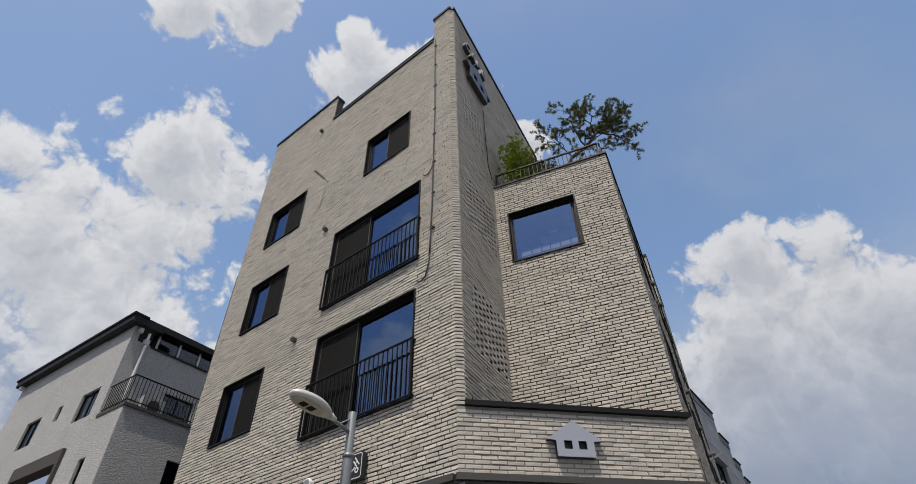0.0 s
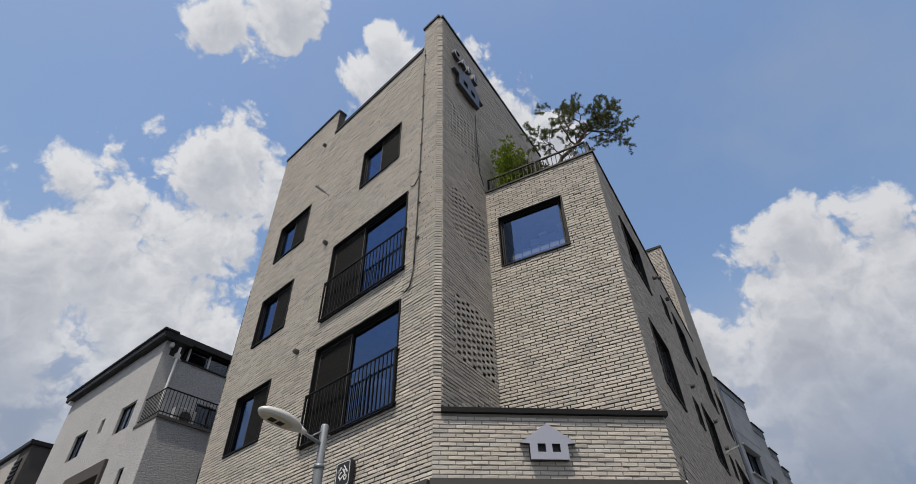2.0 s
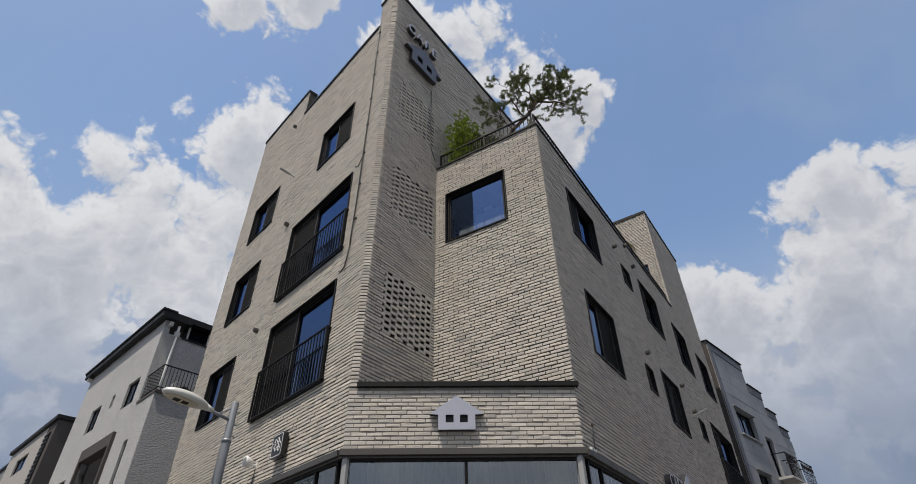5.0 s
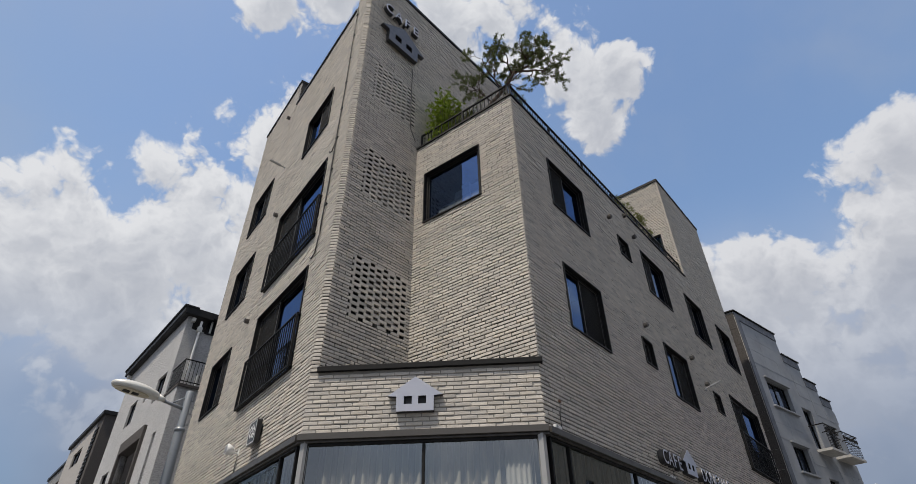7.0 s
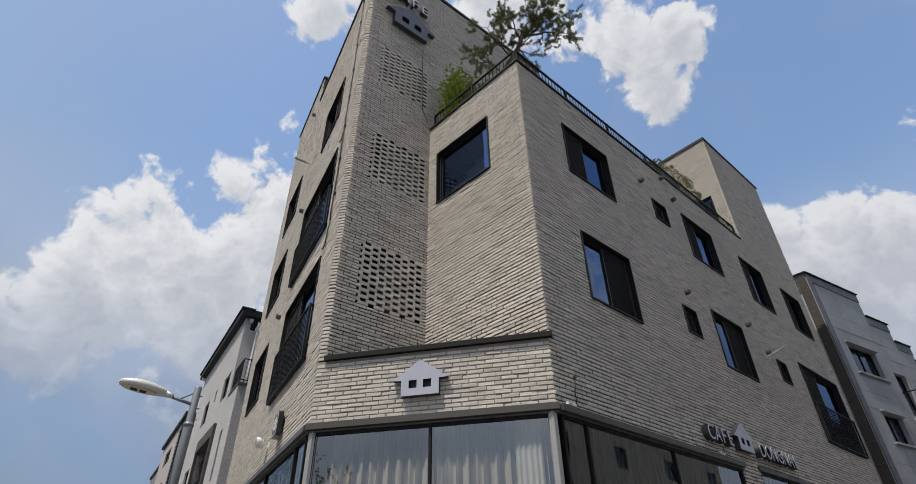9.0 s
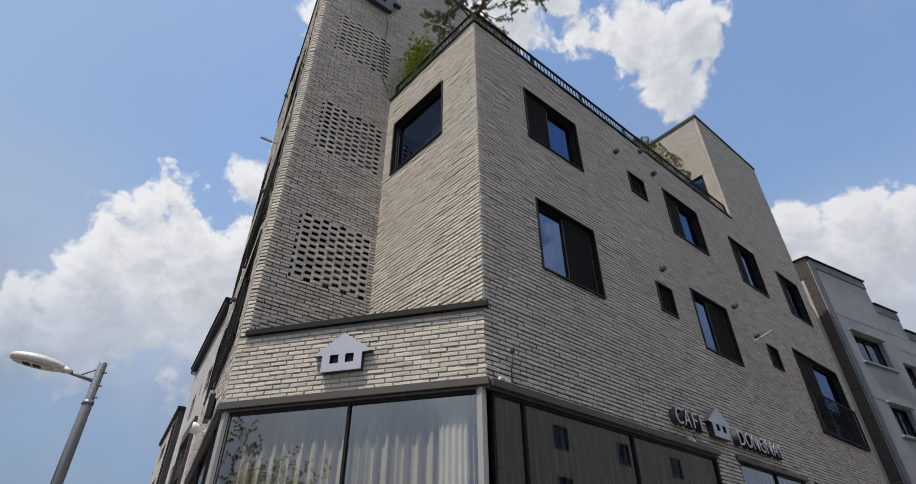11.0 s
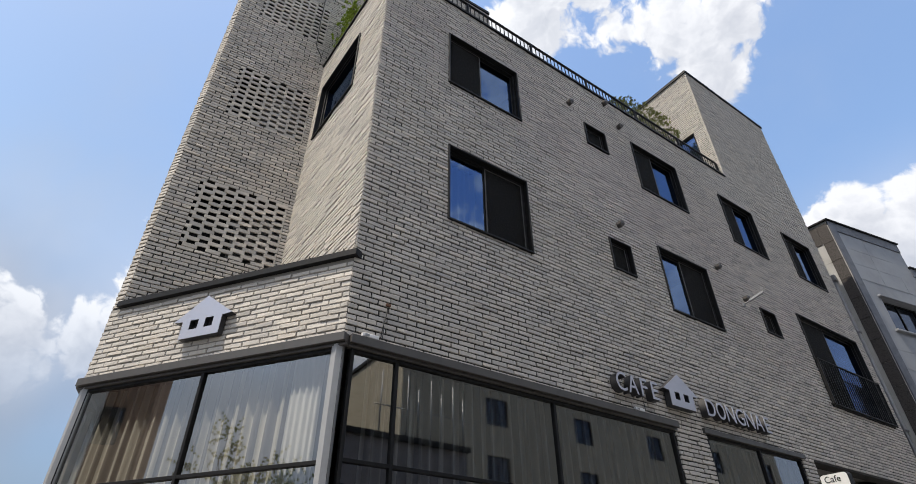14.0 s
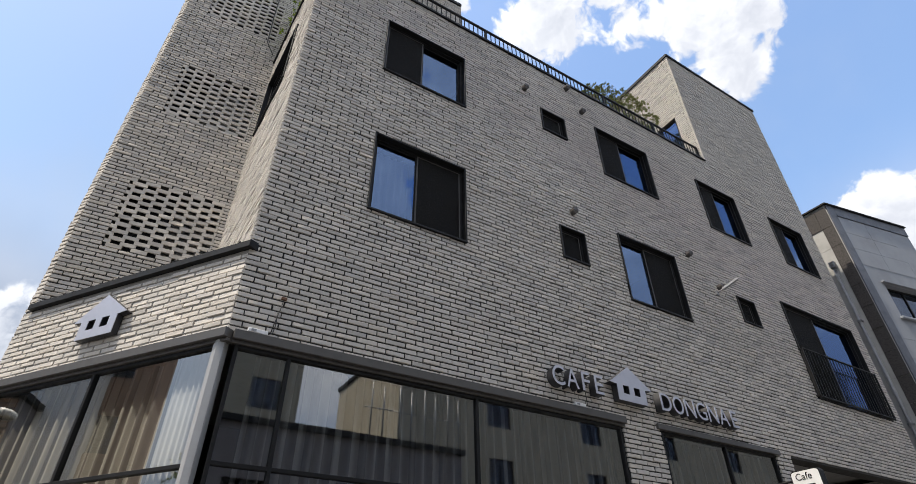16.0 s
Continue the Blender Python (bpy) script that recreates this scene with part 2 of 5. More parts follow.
TONES = [(0.50, 0.475, 0.437), (0.61, 0.572, 0.518), (0.52, 0.493, 0.455), (0.66, 0.615, 0.55), (0.44, 0.42, 0.392), (0.61, 0.562, 0.494), (0.55, 0.522, 0.483)]
BRICK = brick_material("grey_brick", TONES, 0.10)
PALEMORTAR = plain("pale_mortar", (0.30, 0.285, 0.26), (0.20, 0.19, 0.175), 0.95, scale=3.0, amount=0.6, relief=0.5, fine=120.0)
# darker than the grey mortar itself: shadow in the joints put into the colour
SHADE_MORTAR = plain("shade_mortar", (0.044, 0.042, 0.040), (0.026, 0.025, 0.024), 0.95, scale=3.0, amount=0.6, relief=0.5, fine=120.0)
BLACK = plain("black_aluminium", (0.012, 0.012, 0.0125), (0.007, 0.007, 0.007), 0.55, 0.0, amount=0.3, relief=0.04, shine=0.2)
STEEL = plain("dark_flashing", (0.085, 0.08, 0.075), (0.055, 0.052, 0.05), 0.45, 0.2, amount=0.4, relief=0.05)
POSTGREY = plain("grey_post_paint", (0.36, 0.365, 0.37), (0.27, 0.275, 0.28), 0.5, 0.2, amount=0.3, relief=0.03)
SASH = plain("sash_edge", (0.075, 0.073, 0.070), None, 0.5, 0.0, shine=0.25, amount=0.2, relief=0.0)
SILVER = plain("silver_sign", (0.50, 0.51, 0.57), (0.40, 0.41, 0.46), 0.38, 0.55, amount=0.2, relief=0.02)
SIGNSIDE = plain("sign_return", (0.035, 0.035, 0.038), None, 0.5, 0.1, amount=0.3, relief=0.0)
# sign face as it looks in shade: the grey-blue dimness is in the colour
SIGNSHADED = plain("shaded_sign_face", (0.085, 0.09, 0.11), None, 0.4, 0.4, amount=0.2, relief=0.02)
PANE = glass("coated_glass", (0.31, 0.47, 0.83), 3.4, (0.40, 0.44, 0.48), 0.05)
SHOPGLASS = glass("shop_glass", (0.95, 0.95, 0.93), 3.6, (0.70, 0.72, 0.71), 0.02)
NEARGLASS = glass("plain_glass", (0.7, 0.8, 1.0), 1.7, (0.5, 0.52, 0.54), 0.03)
SCREEN = screen_material()
DARKROOM = plain("room_plaster", (0.30, 0.28, 0.26), None, 0.9, amount=0.3)
CLOTH = plain("pale_cloth", (0.62, 0.62, 0.62), (0.45, 0.45, 0.46), 0.95, amount=0.3)
CURTAIN = curtain_material()
CABLE = plain("black_cable", (0.03, 0.03, 0.03), None, 0.6, amount=0.2, relief=0.0)
ROOFING = plain("roof_screed", (0.28, 0.28, 0.27), None, 0.9, amount=0.4)


# ---- helpers for building ----
def mesh_of(bm, name):
    me = bpy.data.meshes.new(name)
    if len(bm.faces) > 1:
        bmesh.ops.recalc_face_normals(bm, faces=bm.faces)
    bm.to_mesh(me)
    bm.free()
    return me


def part(name, bm, mat, parent, label="", m=None):
    """Links a bmesh or a mesh as one mesh object under a thing or under a part."""
    me = bm if isinstance(bm, bpy.types.Mesh) else mesh_of(bm, name)
    if mat and not me.materials:
        me.materials.append(mat)
    ob = new(name, me)
    ob.parent = parent
    if m is not None:
        ob.matrix_local = m
    return tagged(ob, label) if label else ob


def thing(name, label, category, m=None, group="", kind="", bm=None, mat=None):
    """A top-level thing: an Empty at its base, or one mesh."""
    me = None
    if bm is not None:
        me = mesh_of(bm, name)
        me.materials.append(mat)
    ob = new(name, me)
    if m is not None:
        ob.matrix_world = m
    return tagged(ob, label, category, group, kind)


def boxes(*spans, bevel=0.0):
    """A bmesh of boxes, each (x0, x1, y0, y1, z0, z1)."""
    bm = bmesh.new()
    for x0, x1, y0, y1, z0, z1 in spans:
        one = bmesh.ops.create_cube(bm, size=1.0)["verts"]
        for v in one:
            v.co = Vector(((x0 + x1) / 2 + v.co.x * (x1 - x0), (y0 + y1) / 2 + v.co.y * (y1 - y0), (z0 + z1) / 2 + v.co.z * (z1 - z0)))
    if bevel:
        bmesh.ops.bevel(bm, geom=list(bm.edges), offset=bevel, segments=1, affect="EDGES", clamp_overlap=True)
    return bm


def tube(points, radii, sides=8, bm=None, caps=True):
    """A tapered tube along points."""
    bm = bm or bmesh.new()
    points = [Vector(p) for p in points]
    if not isinstance(radii, (list, tuple)):
        radii = [radii] * len(points)
    rings = []
    for i, p in enumerate(points):
        way = (points[min(i + 1, len(points) - 1)] - points[max(i - 1, 0)]).normalized()
        side = way.orthogonal().normalized() if i == 0 else (side - way * side.dot(way)).normalized()
        other = way.cross(side)
        rings.append([bm.verts.new(p + radii[i] * (math.cos(a) * side + math.sin(a) * other)) for a in (2 * math.pi * k / sides for k in range(sides))])
    for a, c in zip(rings, rings[1:]):
        for k in range(sides):
            f = bm.faces.new((a[k], a[(k + 1) % sides], c[(k + 1) % sides], c[k]))
            f.smooth = True
    if caps:
        bm.faces.new(rings[0][::-1])
        bm.faces.new(rings[-1])
    return bm


def prism(outline, y0, y1, holes=()):
    """An extruded outline in x and z, from y0 to y1, with holes cut right through."""
    bm = bmesh.new()
    loops = [outline, *holes]
    for y, flip in ((y0, False), (y1, True)):
        edges = []
        for loop in loops:
            vs = [bm.verts.new((x, y, z)) for x, z in loop]
            edges += [bm.edges.new((vs[i], vs[(i + 1) % len(vs)])) for i in range(len(vs))]
        bmesh.ops.triangle_fill(bm, use_beauty=True, use_dissolve=False, edges=edges)
    bm.verts.ensure_lookup_table()
    n = sum(len(l) for l in loops)
    start = 0
    for loop in loops:
        k = len(loop)
        for i in range(k):
            a, c = start + i, start + (i + 1) % k
            bm.faces.new((bm.verts[a], bm.verts[c], bm.verts[n + c], bm.verts[n + a]))
        start += k
    return bm


def sheet(x0, x1, y, z0, z1):
    """One face of glass; its edges sit in the frame."""
    bm = bmesh.new()
    bm.faces.new([bm.verts.new(p) for p in ((x0, y, z0), (x1, y, z0), (x1, y, z1), (x0, y, z1))])
    return bm


def wall_frame(o, d):
    """Local x runs along the wall, y into it, z up."""
    d = Vector((d[0], d[1])).normalized()
    return Matrix(((d.x, -d.y, 0, o[0]), (d.y, d.x, 0, o[1]), (0, 0, 1, 0), (0, 0, 0, 1)))


def slab(length, z0, z1, holes, y0, y1, top=None, start=0.0):
    """A wall of true thickness whose openings go through it. top(x0, x1): its height over a stretch."""
    xs = sorted({start, length, *(v for h in holes for v in h[:2] if start < v < length)} | set(top[1] if top else ()))
    zs = sorted({z0, z1, *(v for h in holes for v in h[2:] if z0 < v < z1)} | set(top[2] if top else ()))
    solid = {}
    for i in range(len(xs) - 1):
        for k in range(len(zs) - 1):
            cx, cz = (xs[i] + xs[i + 1]) / 2, (zs[k] + zs[k + 1]) / 2
            full = not any(h[0] < cx < h[1] and h[2] < cz < h[3] for h in holes)
            solid[i, k] = full and (not top or cz < top[0](cx))
    bm = bmesh.new()
    made = {}

    def v(i, k, y):
        key = (i, k, y)
        if key not in made:
            made[key] = bm.verts.new((xs[i], y, zs[k]))
        return made[key]

    for (i, k), full in solid.items():
        if not full:
            continue
        bm.faces.new((v(i, k, y0), v(i + 1, k, y0), v(i + 1, k + 1, y0), v(i, k + 1, y0)))
        bm.faces.new((v(i, k, y1), v(i, k + 1, y1), v(i + 1, k + 1, y1), v(i + 1, k, y1)))
        if not solid.get((i - 1, k)):
            bm.faces.new((v(i, k, y0), v(i, k + 1, y0), v(i, k + 1, y1), v(i, k, y1)))
        if not solid.get((i + 1, k)):
            bm.faces.new((v(i + 1, k, y0), v(i + 1, k, y1), v(i + 1, k + 1, y1), v(i + 1, k + 1, y0)))
        if not solid.get((i, k - 1)):
            bm.faces.new((v(i, k, y0), v(i, k, y1), v(i + 1, k, y1), v(i + 1, k, y0)))
        if not solid.get((i, k + 1)):
            bm.faces.new((v(i, k + 1, y0), v(i + 1, k + 1, y0), v(i + 1, k + 1, y1), v(i, k + 1, y1)))
    return bm


COURSE, BED, BRICK_LENGTH, HEAD = 0.067, 0.0190, 0.230, 0.016
PROUD = 0.015


def brick_faces(n):
    quads = np.array([(0, 1, 5, 4), (1, 2, 6, 5), (2, 3, 7, 6), (3, 0, 4, 7), (4, 5, 9, 8), (5, 6, 10, 9), (6, 7, 11, 10), (7, 4, 8, 11), (8, 9, 10, 11)])
    return (quads[None] + 12 * np.arange(n)[:, None, None]).reshape(-1, 4)


def brick_verts(x0, x1, z0, z1, back, rng):
    """Rings of eight and four corners: worn arrises, each front set a little differently."""
    n = len(x0)
    wear = 0.003
    front = -PROUD + rng.normal(0, 0.0035, n)
    tilt = rng.normal(0, 0.0016, (n, 4))
    out = np.zeros((n, 12, 3))
    cx, cz = np.stack([x0, x1, x1, x0], 1), np.stack([z0, z0, z1, z1], 1)
    sx, sz = np.array([1, -1, -1, 1.0]), np.array([1, 1, -1, -1.0])
    jx, jz = rng.normal(0, 0.0030, (n, 4)), rng.normal(0, 0.0024, (n, 4))
    for ring, (inset, y) in enumerate(((0, None), (0, 0.003), (wear, 0.0))):
        out[:, 4 * ring : 4 * ring + 4, 0] = cx + sx * inset + (jx if ring else 0)
        out[:, 4 * ring : 4 * ring + 4, 2] = cz + sz * inset + (jz if ring else 0)
        out[:, 4 * ring : 4 * ring + 4, 1] = back if y is None else (front[:, None] + tilt + y)
    return out


def lay(length, z0, z1, holes, rng, top=None, start=0.0):
    """Running bond over a stretch: arrays of x0, x1, z0, z1, clear of the openings."""
    rows = []
    courses = int(round((z1 - z0) / COURSE))
    for c in range(courses):
        a, b = z0 + c * COURSE + BED / 2, z0 + (c + 1) * COURSE - BED / 2
        if b > z1 + 0.005:
            break
        mid = (a + b) / 2
        spans = [(start, length)]
        for h in holes:
            if h[2] < mid < h[3]:
                cut = []
                for s, e in spans:
                    if h[1] <= s or h[0] >= e:
                        cut.append((s, e))
                        continue
                    if h[0] - s > 0.03:
                        cut.append((s, h[0]))
                    if e - h[1] > 0.03:
                        cut.append((h[1], e))
                spans = cut
        pitch = BRICK_LENGTH + HEAD
        x = start - (0.5 * pitch if c % 2 else 0.0) + rng.uniform(-0.02, 0.02)
        while x < length:
            w = BRICK_LENGTH + rng.normal(0, 0.006)
            for s, e in spans:
                p, q = max(x, s), min(x + w, e)
                if q < e and e - q < 0.066:
                    q = e
                if p > s and p - s < 0.066:
                    p = s
                if q - p > 0.05 and (not top or mid < top(0.5 * (p + q))):
                    rows.append((p, q, a, b))
            x += w + HEAD
    return np.array(rows)


UNIT = []


def unit_bricks():
    """A dozen worn bricks of unit length that the single pieces share."""
    rng = np.random.default_rng(5)
    for k in range(12):
        one = np.array([BRICK_LENGTH])
        v = brick_verts(-one / 2, one / 2, np.array([-(COURSE - BED) / 2]), np.array([(COURSE - BED) / 2]), 0.02, rng)
        me = bpy.data.meshes.new("brick")
        me.from_pydata(v[0].tolist(), [], brick_faces(1).tolist())
        me.materials.append(BRICK)
        UNIT.append(me)


unit_bricks()
PIECES = []


def bricks_on(wall, rows, near, rng, back=0.02):
    """The nearest bricks of a wall as pieces, the rest as one joined part. near(x, z): a rank, smallest first."""
    rank = np.array([near((r[0] + r[1]) / 2, (r[2] + r[3]) / 2) for r in rows])
    order = np.argsort(rank, kind="stable")
    single, rest = rows[order[:290]], rows[order[290:]]
    PIECES.append((wall, single, rng.integers(0, 12, len(single))))
    if len(rest):
        v = brick_verts(rest[:, 0], rest[:, 1], rest[:, 2], rest[:, 3], back, rng)
        me = bpy.data.meshes.new("brickwork")
        me.from_pydata(v.reshape(-1, 3).tolist(), [], brick_faces(len(rest)).tolist())
        tagged(part("brickwork", me, BRICK, wall), kind="stuff")


def place_pieces():
    for wall, rows, pick in PIECES:
        for (x0, x1, z0, z1), k in zip(rows, pick):
            ob = new("brick", UNIT[k])
            ob.parent = wall
            ob.matrix_local = Matrix.LocRotScale(((x0 + x1) / 2, 0, (z0 + z1) / 2), None, ((x1 - x0) / BRICK_LENGTH, 1, 1))


# ---- the ground ----
ASPHALT = plain("street_paving", (0.125, 0.122, 0.118), (0.085, 0.084, 0.081), 0.9, scale=1.5, amount=0.5, relief=0.6, fine=150.0)
g_bm = bmesh.new()
bmesh.ops.create_grid(g_bm, x_segments=2, y_segments=2, size=2500)
thing("ground", "grey worn paved street surface reaching the horizon", "ground", kind="structure", bm=g_bm, mat=ASPHALT)

# ---- the cafe building ----
L, R, INNER = Vector((-0.333, 2.985)), Vector((1.805, 0.0)), Vector((1.68, 2.80))
LEFT_DIR = Vector((0.2251, 0.9743))
LEFT_LENGTH = 8.13
FAR = L + LEFT_LENGTH * LEFT_DIR
CHAMFER = R - L
P0 = L + CHAMFER.normalized() * 0.135
PERF = INNER - P0
XEND = 16.42
TERRACE, TALL, TOWER, BAND_TOP, SHOP_TOP = 11.62, 17.66, 16.16, 5.12, 4.13

building = thing("cafe_building", "four-storey grey brick building with dark windows and a glazed corner cafe", "building")
M_LEFT = wall_frame(FAR, -LEFT_DIR)
M_CHAMFER = wall_frame(L, CHAMFER)
M_PERF = wall_frame(P0, PERF)
M_WIN = wall_frame(INNER, R - INNER)
M_RIGHT = wall_frame((0, 0), (1, 0))
CHAMFER_LENGTH, PERF_LENGTH, WIN_LENGTH = CHAMFER.length, 6.6, (R - INNER).length


def on_left(s0, s1, z0, z1):
    return (LEFT_LENGTH - s1, LEFT_LENGTH - s0, z0, z1)


LEFT_HOLES = {
    "v2": on_left(5.49, 7.03, 6.22, 7.68), "v3": on_left(5.47, 7.03, 9.12, 10.62), "v4": on_left(5.42, 7.03, 12.0, 13.42),
    "w4": on_left(1.33, 2.91, 12.24, 13.68), "b2": on_left(0.91, 3.66, 5.52, 7.70), "b3": on_left(0.88, 3.70, 8.42, 10.68),
}
RIGHT_HOLES = {
    "r3a": (3.1, 4.70, 9.21, 10.6), "r2a": (3.1, 4.66, 6.25, 7.7), "r3b": (8.03, 9.60, 9.22, 10.6), "r2b": (8.0, 9.55, 6.28, 7.7),
    "r3c": (11.30, 12.76, 9.13, 10.61), "r3d": (14.19, 15.66, 9.13, 10.6), "s3": (6.505, 7.125, 9.70, 10.30), "s2": (6.555, 7.12, 6.67, 7.335),
    "s2b": (11.31, 11.886, 6.74, 7.337), "b2": (13.05, 15.94, 5.47, 7.71),
}
SHOP_HOLES = {"main": (1.805, 7.22, 0.35, SHOP_TOP), "second": (8.0, 10.83, 0.9, 4.11), "entry": (11.25, 15.6, 0.0, 4.10)}
PANELS = [(0.385, 1.83, z, z + 20 * COURSE) for z in (6.33, 9.26, 12.36)]


def left_top(x):
    s = LEFT_LENGTH - x
    return TALL if s < 0.56 or s > 4.87 else 16.42


rng = np.random.default_rng(11)
STACK = 0.25
walls = {}


def wall(name, m, bm, label, mat=SHADE_MORTAR):
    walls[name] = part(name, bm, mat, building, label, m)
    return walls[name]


# left wall: from the far end to the corner, cafe glazing below
left_holes = list(LEFT_HOLES.values())
left_glazing = (LEFT_LENGTH - 5.2, LEFT_LENGTH, 0.35, SHOP_TOP)
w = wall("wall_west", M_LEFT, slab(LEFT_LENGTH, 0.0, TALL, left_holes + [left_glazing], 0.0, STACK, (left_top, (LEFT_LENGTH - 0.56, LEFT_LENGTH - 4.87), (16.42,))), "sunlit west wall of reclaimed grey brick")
rows = lay(LEFT_LENGTH + 0.006, SHOP_TOP - 2 * COURSE, TALL - 0.02, left_holes + [(LEFT_LENGTH - 5.2, LEFT_LENGTH + 1, 0, SHOP_TOP + 0.02), (LEFT_LENGTH - 4.87, LEFT_LENGTH - 0.56, 16.40, 99)], rng)
bricks_on(w, rows, lambda x, z: math.hypot(LEFT_LENGTH - x, (z - 4.2)), rng)

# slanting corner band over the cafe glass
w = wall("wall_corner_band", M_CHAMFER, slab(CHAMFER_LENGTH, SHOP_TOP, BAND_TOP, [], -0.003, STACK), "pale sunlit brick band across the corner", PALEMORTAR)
rows = lay(CHAMFER_LENGTH, SHOP_TOP + 0.01, SHOP_TOP + 0.01 + 14 * COURSE, [], rng)
bricks_on(w, rows, lambda x, z: x * 0.1 + z, rng)
# the narrow facet of the corner above the band
facet = 0.135
w = wall("wall_corner_facet", M_CHAMFER, slab(facet, BAND_TOP, TALL, [], 0.0, 0.1), "narrow brick facet along the tall corner")
cz = np.arange(BAND_TOP + 0.02, TALL - COURSE, COURSE)
rows = np.stack([np.full(len(cz), 0.004), np.full(len(cz), facet - 0.002), cz + BED / 2, cz + COURSE - BED / 2], 1)
bricks_on(w, rows, lambda x, z: z, rng)

# wall with the three openwork panels, running on behind the terrace
w = wall("wall_openwork", M_PERF, slab(PERF_LENGTH, BAND_TOP, TALL, PANELS, 0.0, STACK), "shaded brick wall with openwork ventilation panels")
rows = lay(PERF_LENGTH, BAND_TOP, TALL - 0.02, PANELS, rng)
hidden = (rows[:, 0] > PERF.length + 0.02) & (rows[:, 3] < TERRACE - 0.6)
rows = rows[~hidden]
bricks_on(w, rows, lambda x, z: math.hypot(x - 1.0, z - 6.5), rng)
open_rows = []
for x0, x1, z0, z1 in PANELS:
    for c in range(20):
        a, b = z0 + c * COURSE + BED / 2, z0 + (c + 1) * COURSE - BED / 2
        x = x0 - 0.17 + (0.17 if c % 2 else 0.0) - 0.12
        while x < x1:
            p, q = max(x, x0 + 0.003), min(x + 0.216, x1 - 0.003)
            if q - p > 0.02:
                open_rows.append((p, q, a, b))
            x += 0.34
        # thin bed of mortar shows only as the bricks' own thickness
open_rows = np.array(open_rows)
v = brick_verts(open_rows[:, 0], open_rows[:, 1], open_rows[:, 2] - BED / 2 + 0.001, open_rows[:, 3] + BED / 2 - 0.001, 0.006, rng)
me = bpy.data.meshes.new("openwork")
me.from_pydata(v.reshape(-1, 3).tolist(), [], brick_faces(len(open_rows)).tolist())
tagged(part("openwork", me, BRICK, w, "openwork of staggered bricks with gaps between them"), kind="stuff")

# wall with the corner window
WIN_HOLE = (0.30, 1.90, 9.13, 10.61)
w = wall("wall_recess", M_WIN, slab(WIN_LENGTH, BAND_TOP, TERRACE, [WIN_HOLE], 0.0, STACK), "sunlit brick wall of the recess with one window")
rows = lay(WIN_LENGTH + 0.006, BAND_TOP, TERRACE - 0.01, [WIN_HOLE], rng)
bricks_on(w, rows, lambda x, z: math.hypot(x - 1.6, z - 5.6), rng)

# long right wall with the stair tower at its end
def right_top(x):
    return TOWER if x > 12.15 else TERRACE


right_holes = list(RIGHT_HOLES.values()) + list(SHOP_HOLES.values())
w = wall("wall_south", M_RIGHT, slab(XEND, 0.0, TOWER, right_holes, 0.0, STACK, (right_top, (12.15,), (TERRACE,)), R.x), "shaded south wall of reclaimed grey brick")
rows = lay(XEND, SHOP_TOP - 20 * COURSE, TOWER - 0.02, right_holes + [(0, 12.15 - PROUD, TERRACE - 0.01, 99)], rng, None, R.x)
bricks_on(w, rows, lambda x, z: math.hypot(x - 3.4, 1.3 * (z - 4.6)), rng)

# tower side over the terrace, ends and back of the block
TW_HOLE = (3.0, 3.62, TERRACE, 13.7)
M_TOWER = wall_frame((12.15, 4.0), (0, -1))
w = wall("wall_tower", M_TOWER, slab(4.0, TERRACE - 0.6, TOWER, [TW_HOLE], 0.0, STACK), "sunlit brick side of the stair tower")
rows = lay(4.0 + PROUD - 0.004, TERRACE - 0.2, TOWER - 0.02, [TW_HOLE], rng)
bricks_on(w, rows, lambda x, z: -x + z * 0.3, rng)
M_END = wall_frame((XEND, 0), (0, 1))
wall("wall_east", M_END, slab(9.0, 0.0, TOWER, [], 0.0, STACK), "brick end wall")
part("wall_back", boxes((FAR.x, XEND, 10.7, 10.95, 0, TERRACE)), SHADE_MORTAR, building)
part("wall_north", boxes((0, 5.85, 0.0, 0.25, 0, TALL - 0.3)), SHADE_MORTAR, building, m=wall_frame(FAR + LEFT_DIR * 0.0 + Vector((5.8, -1.3)), Vector((-5.8, 1.3))))

# floors and roofs close the block
FLOOR = plain("concrete_slab", (0.32, 0.31, 0.30), None, 0.9, amount=0.3)


def plan(points, z0, z1):
    bm = bmesh.new()
    a = [bm.verts.new((p[0], p[1], z0)) for p in points]
    b = [bm.verts.new((p[0], p[1], z1)) for p in points]
    bm.faces.new(a[::-1])
    bm.faces.new(b)
    for i in range(len(a)):
        k = (i + 1) % len(a)
        bm.faces.new((a[i], a[k], b[k], b[i]))
    return bm


SHOPFOOT = [(R.x + 0.03, 0.2), (XEND - 0.26, 0.2), (XEND - 0.26, 10.6), (FAR.x + 0.3, 10.6), (L.x + 0.16, L.y + 0.1)]
BLOCK = [(INNER.x + 0.27, INNER.y - 2.4), (XEND - 0.26, 0.26), (XEND - 0.26, 10.6), (FAR.x + 0.3, 10.5), (P0.x + 0.32, P0.y + 0.27), (INNER.x + 0.27, INNER.y + 0.2)]
part("floor_slab", plan(SHOPFOOT, SHOP_TOP + 0.3, SHOP_TOP + 0.5), FLOOR, building)
for z in (8.05, 10.95):
    part("floor_slab", plan(BLOCK, z, z + 0.2), FLOOR, building)
part("terrace_floor", plan(BLOCK, TERRACE - 0.75, TERRACE - 0.6), ROOFING, building)
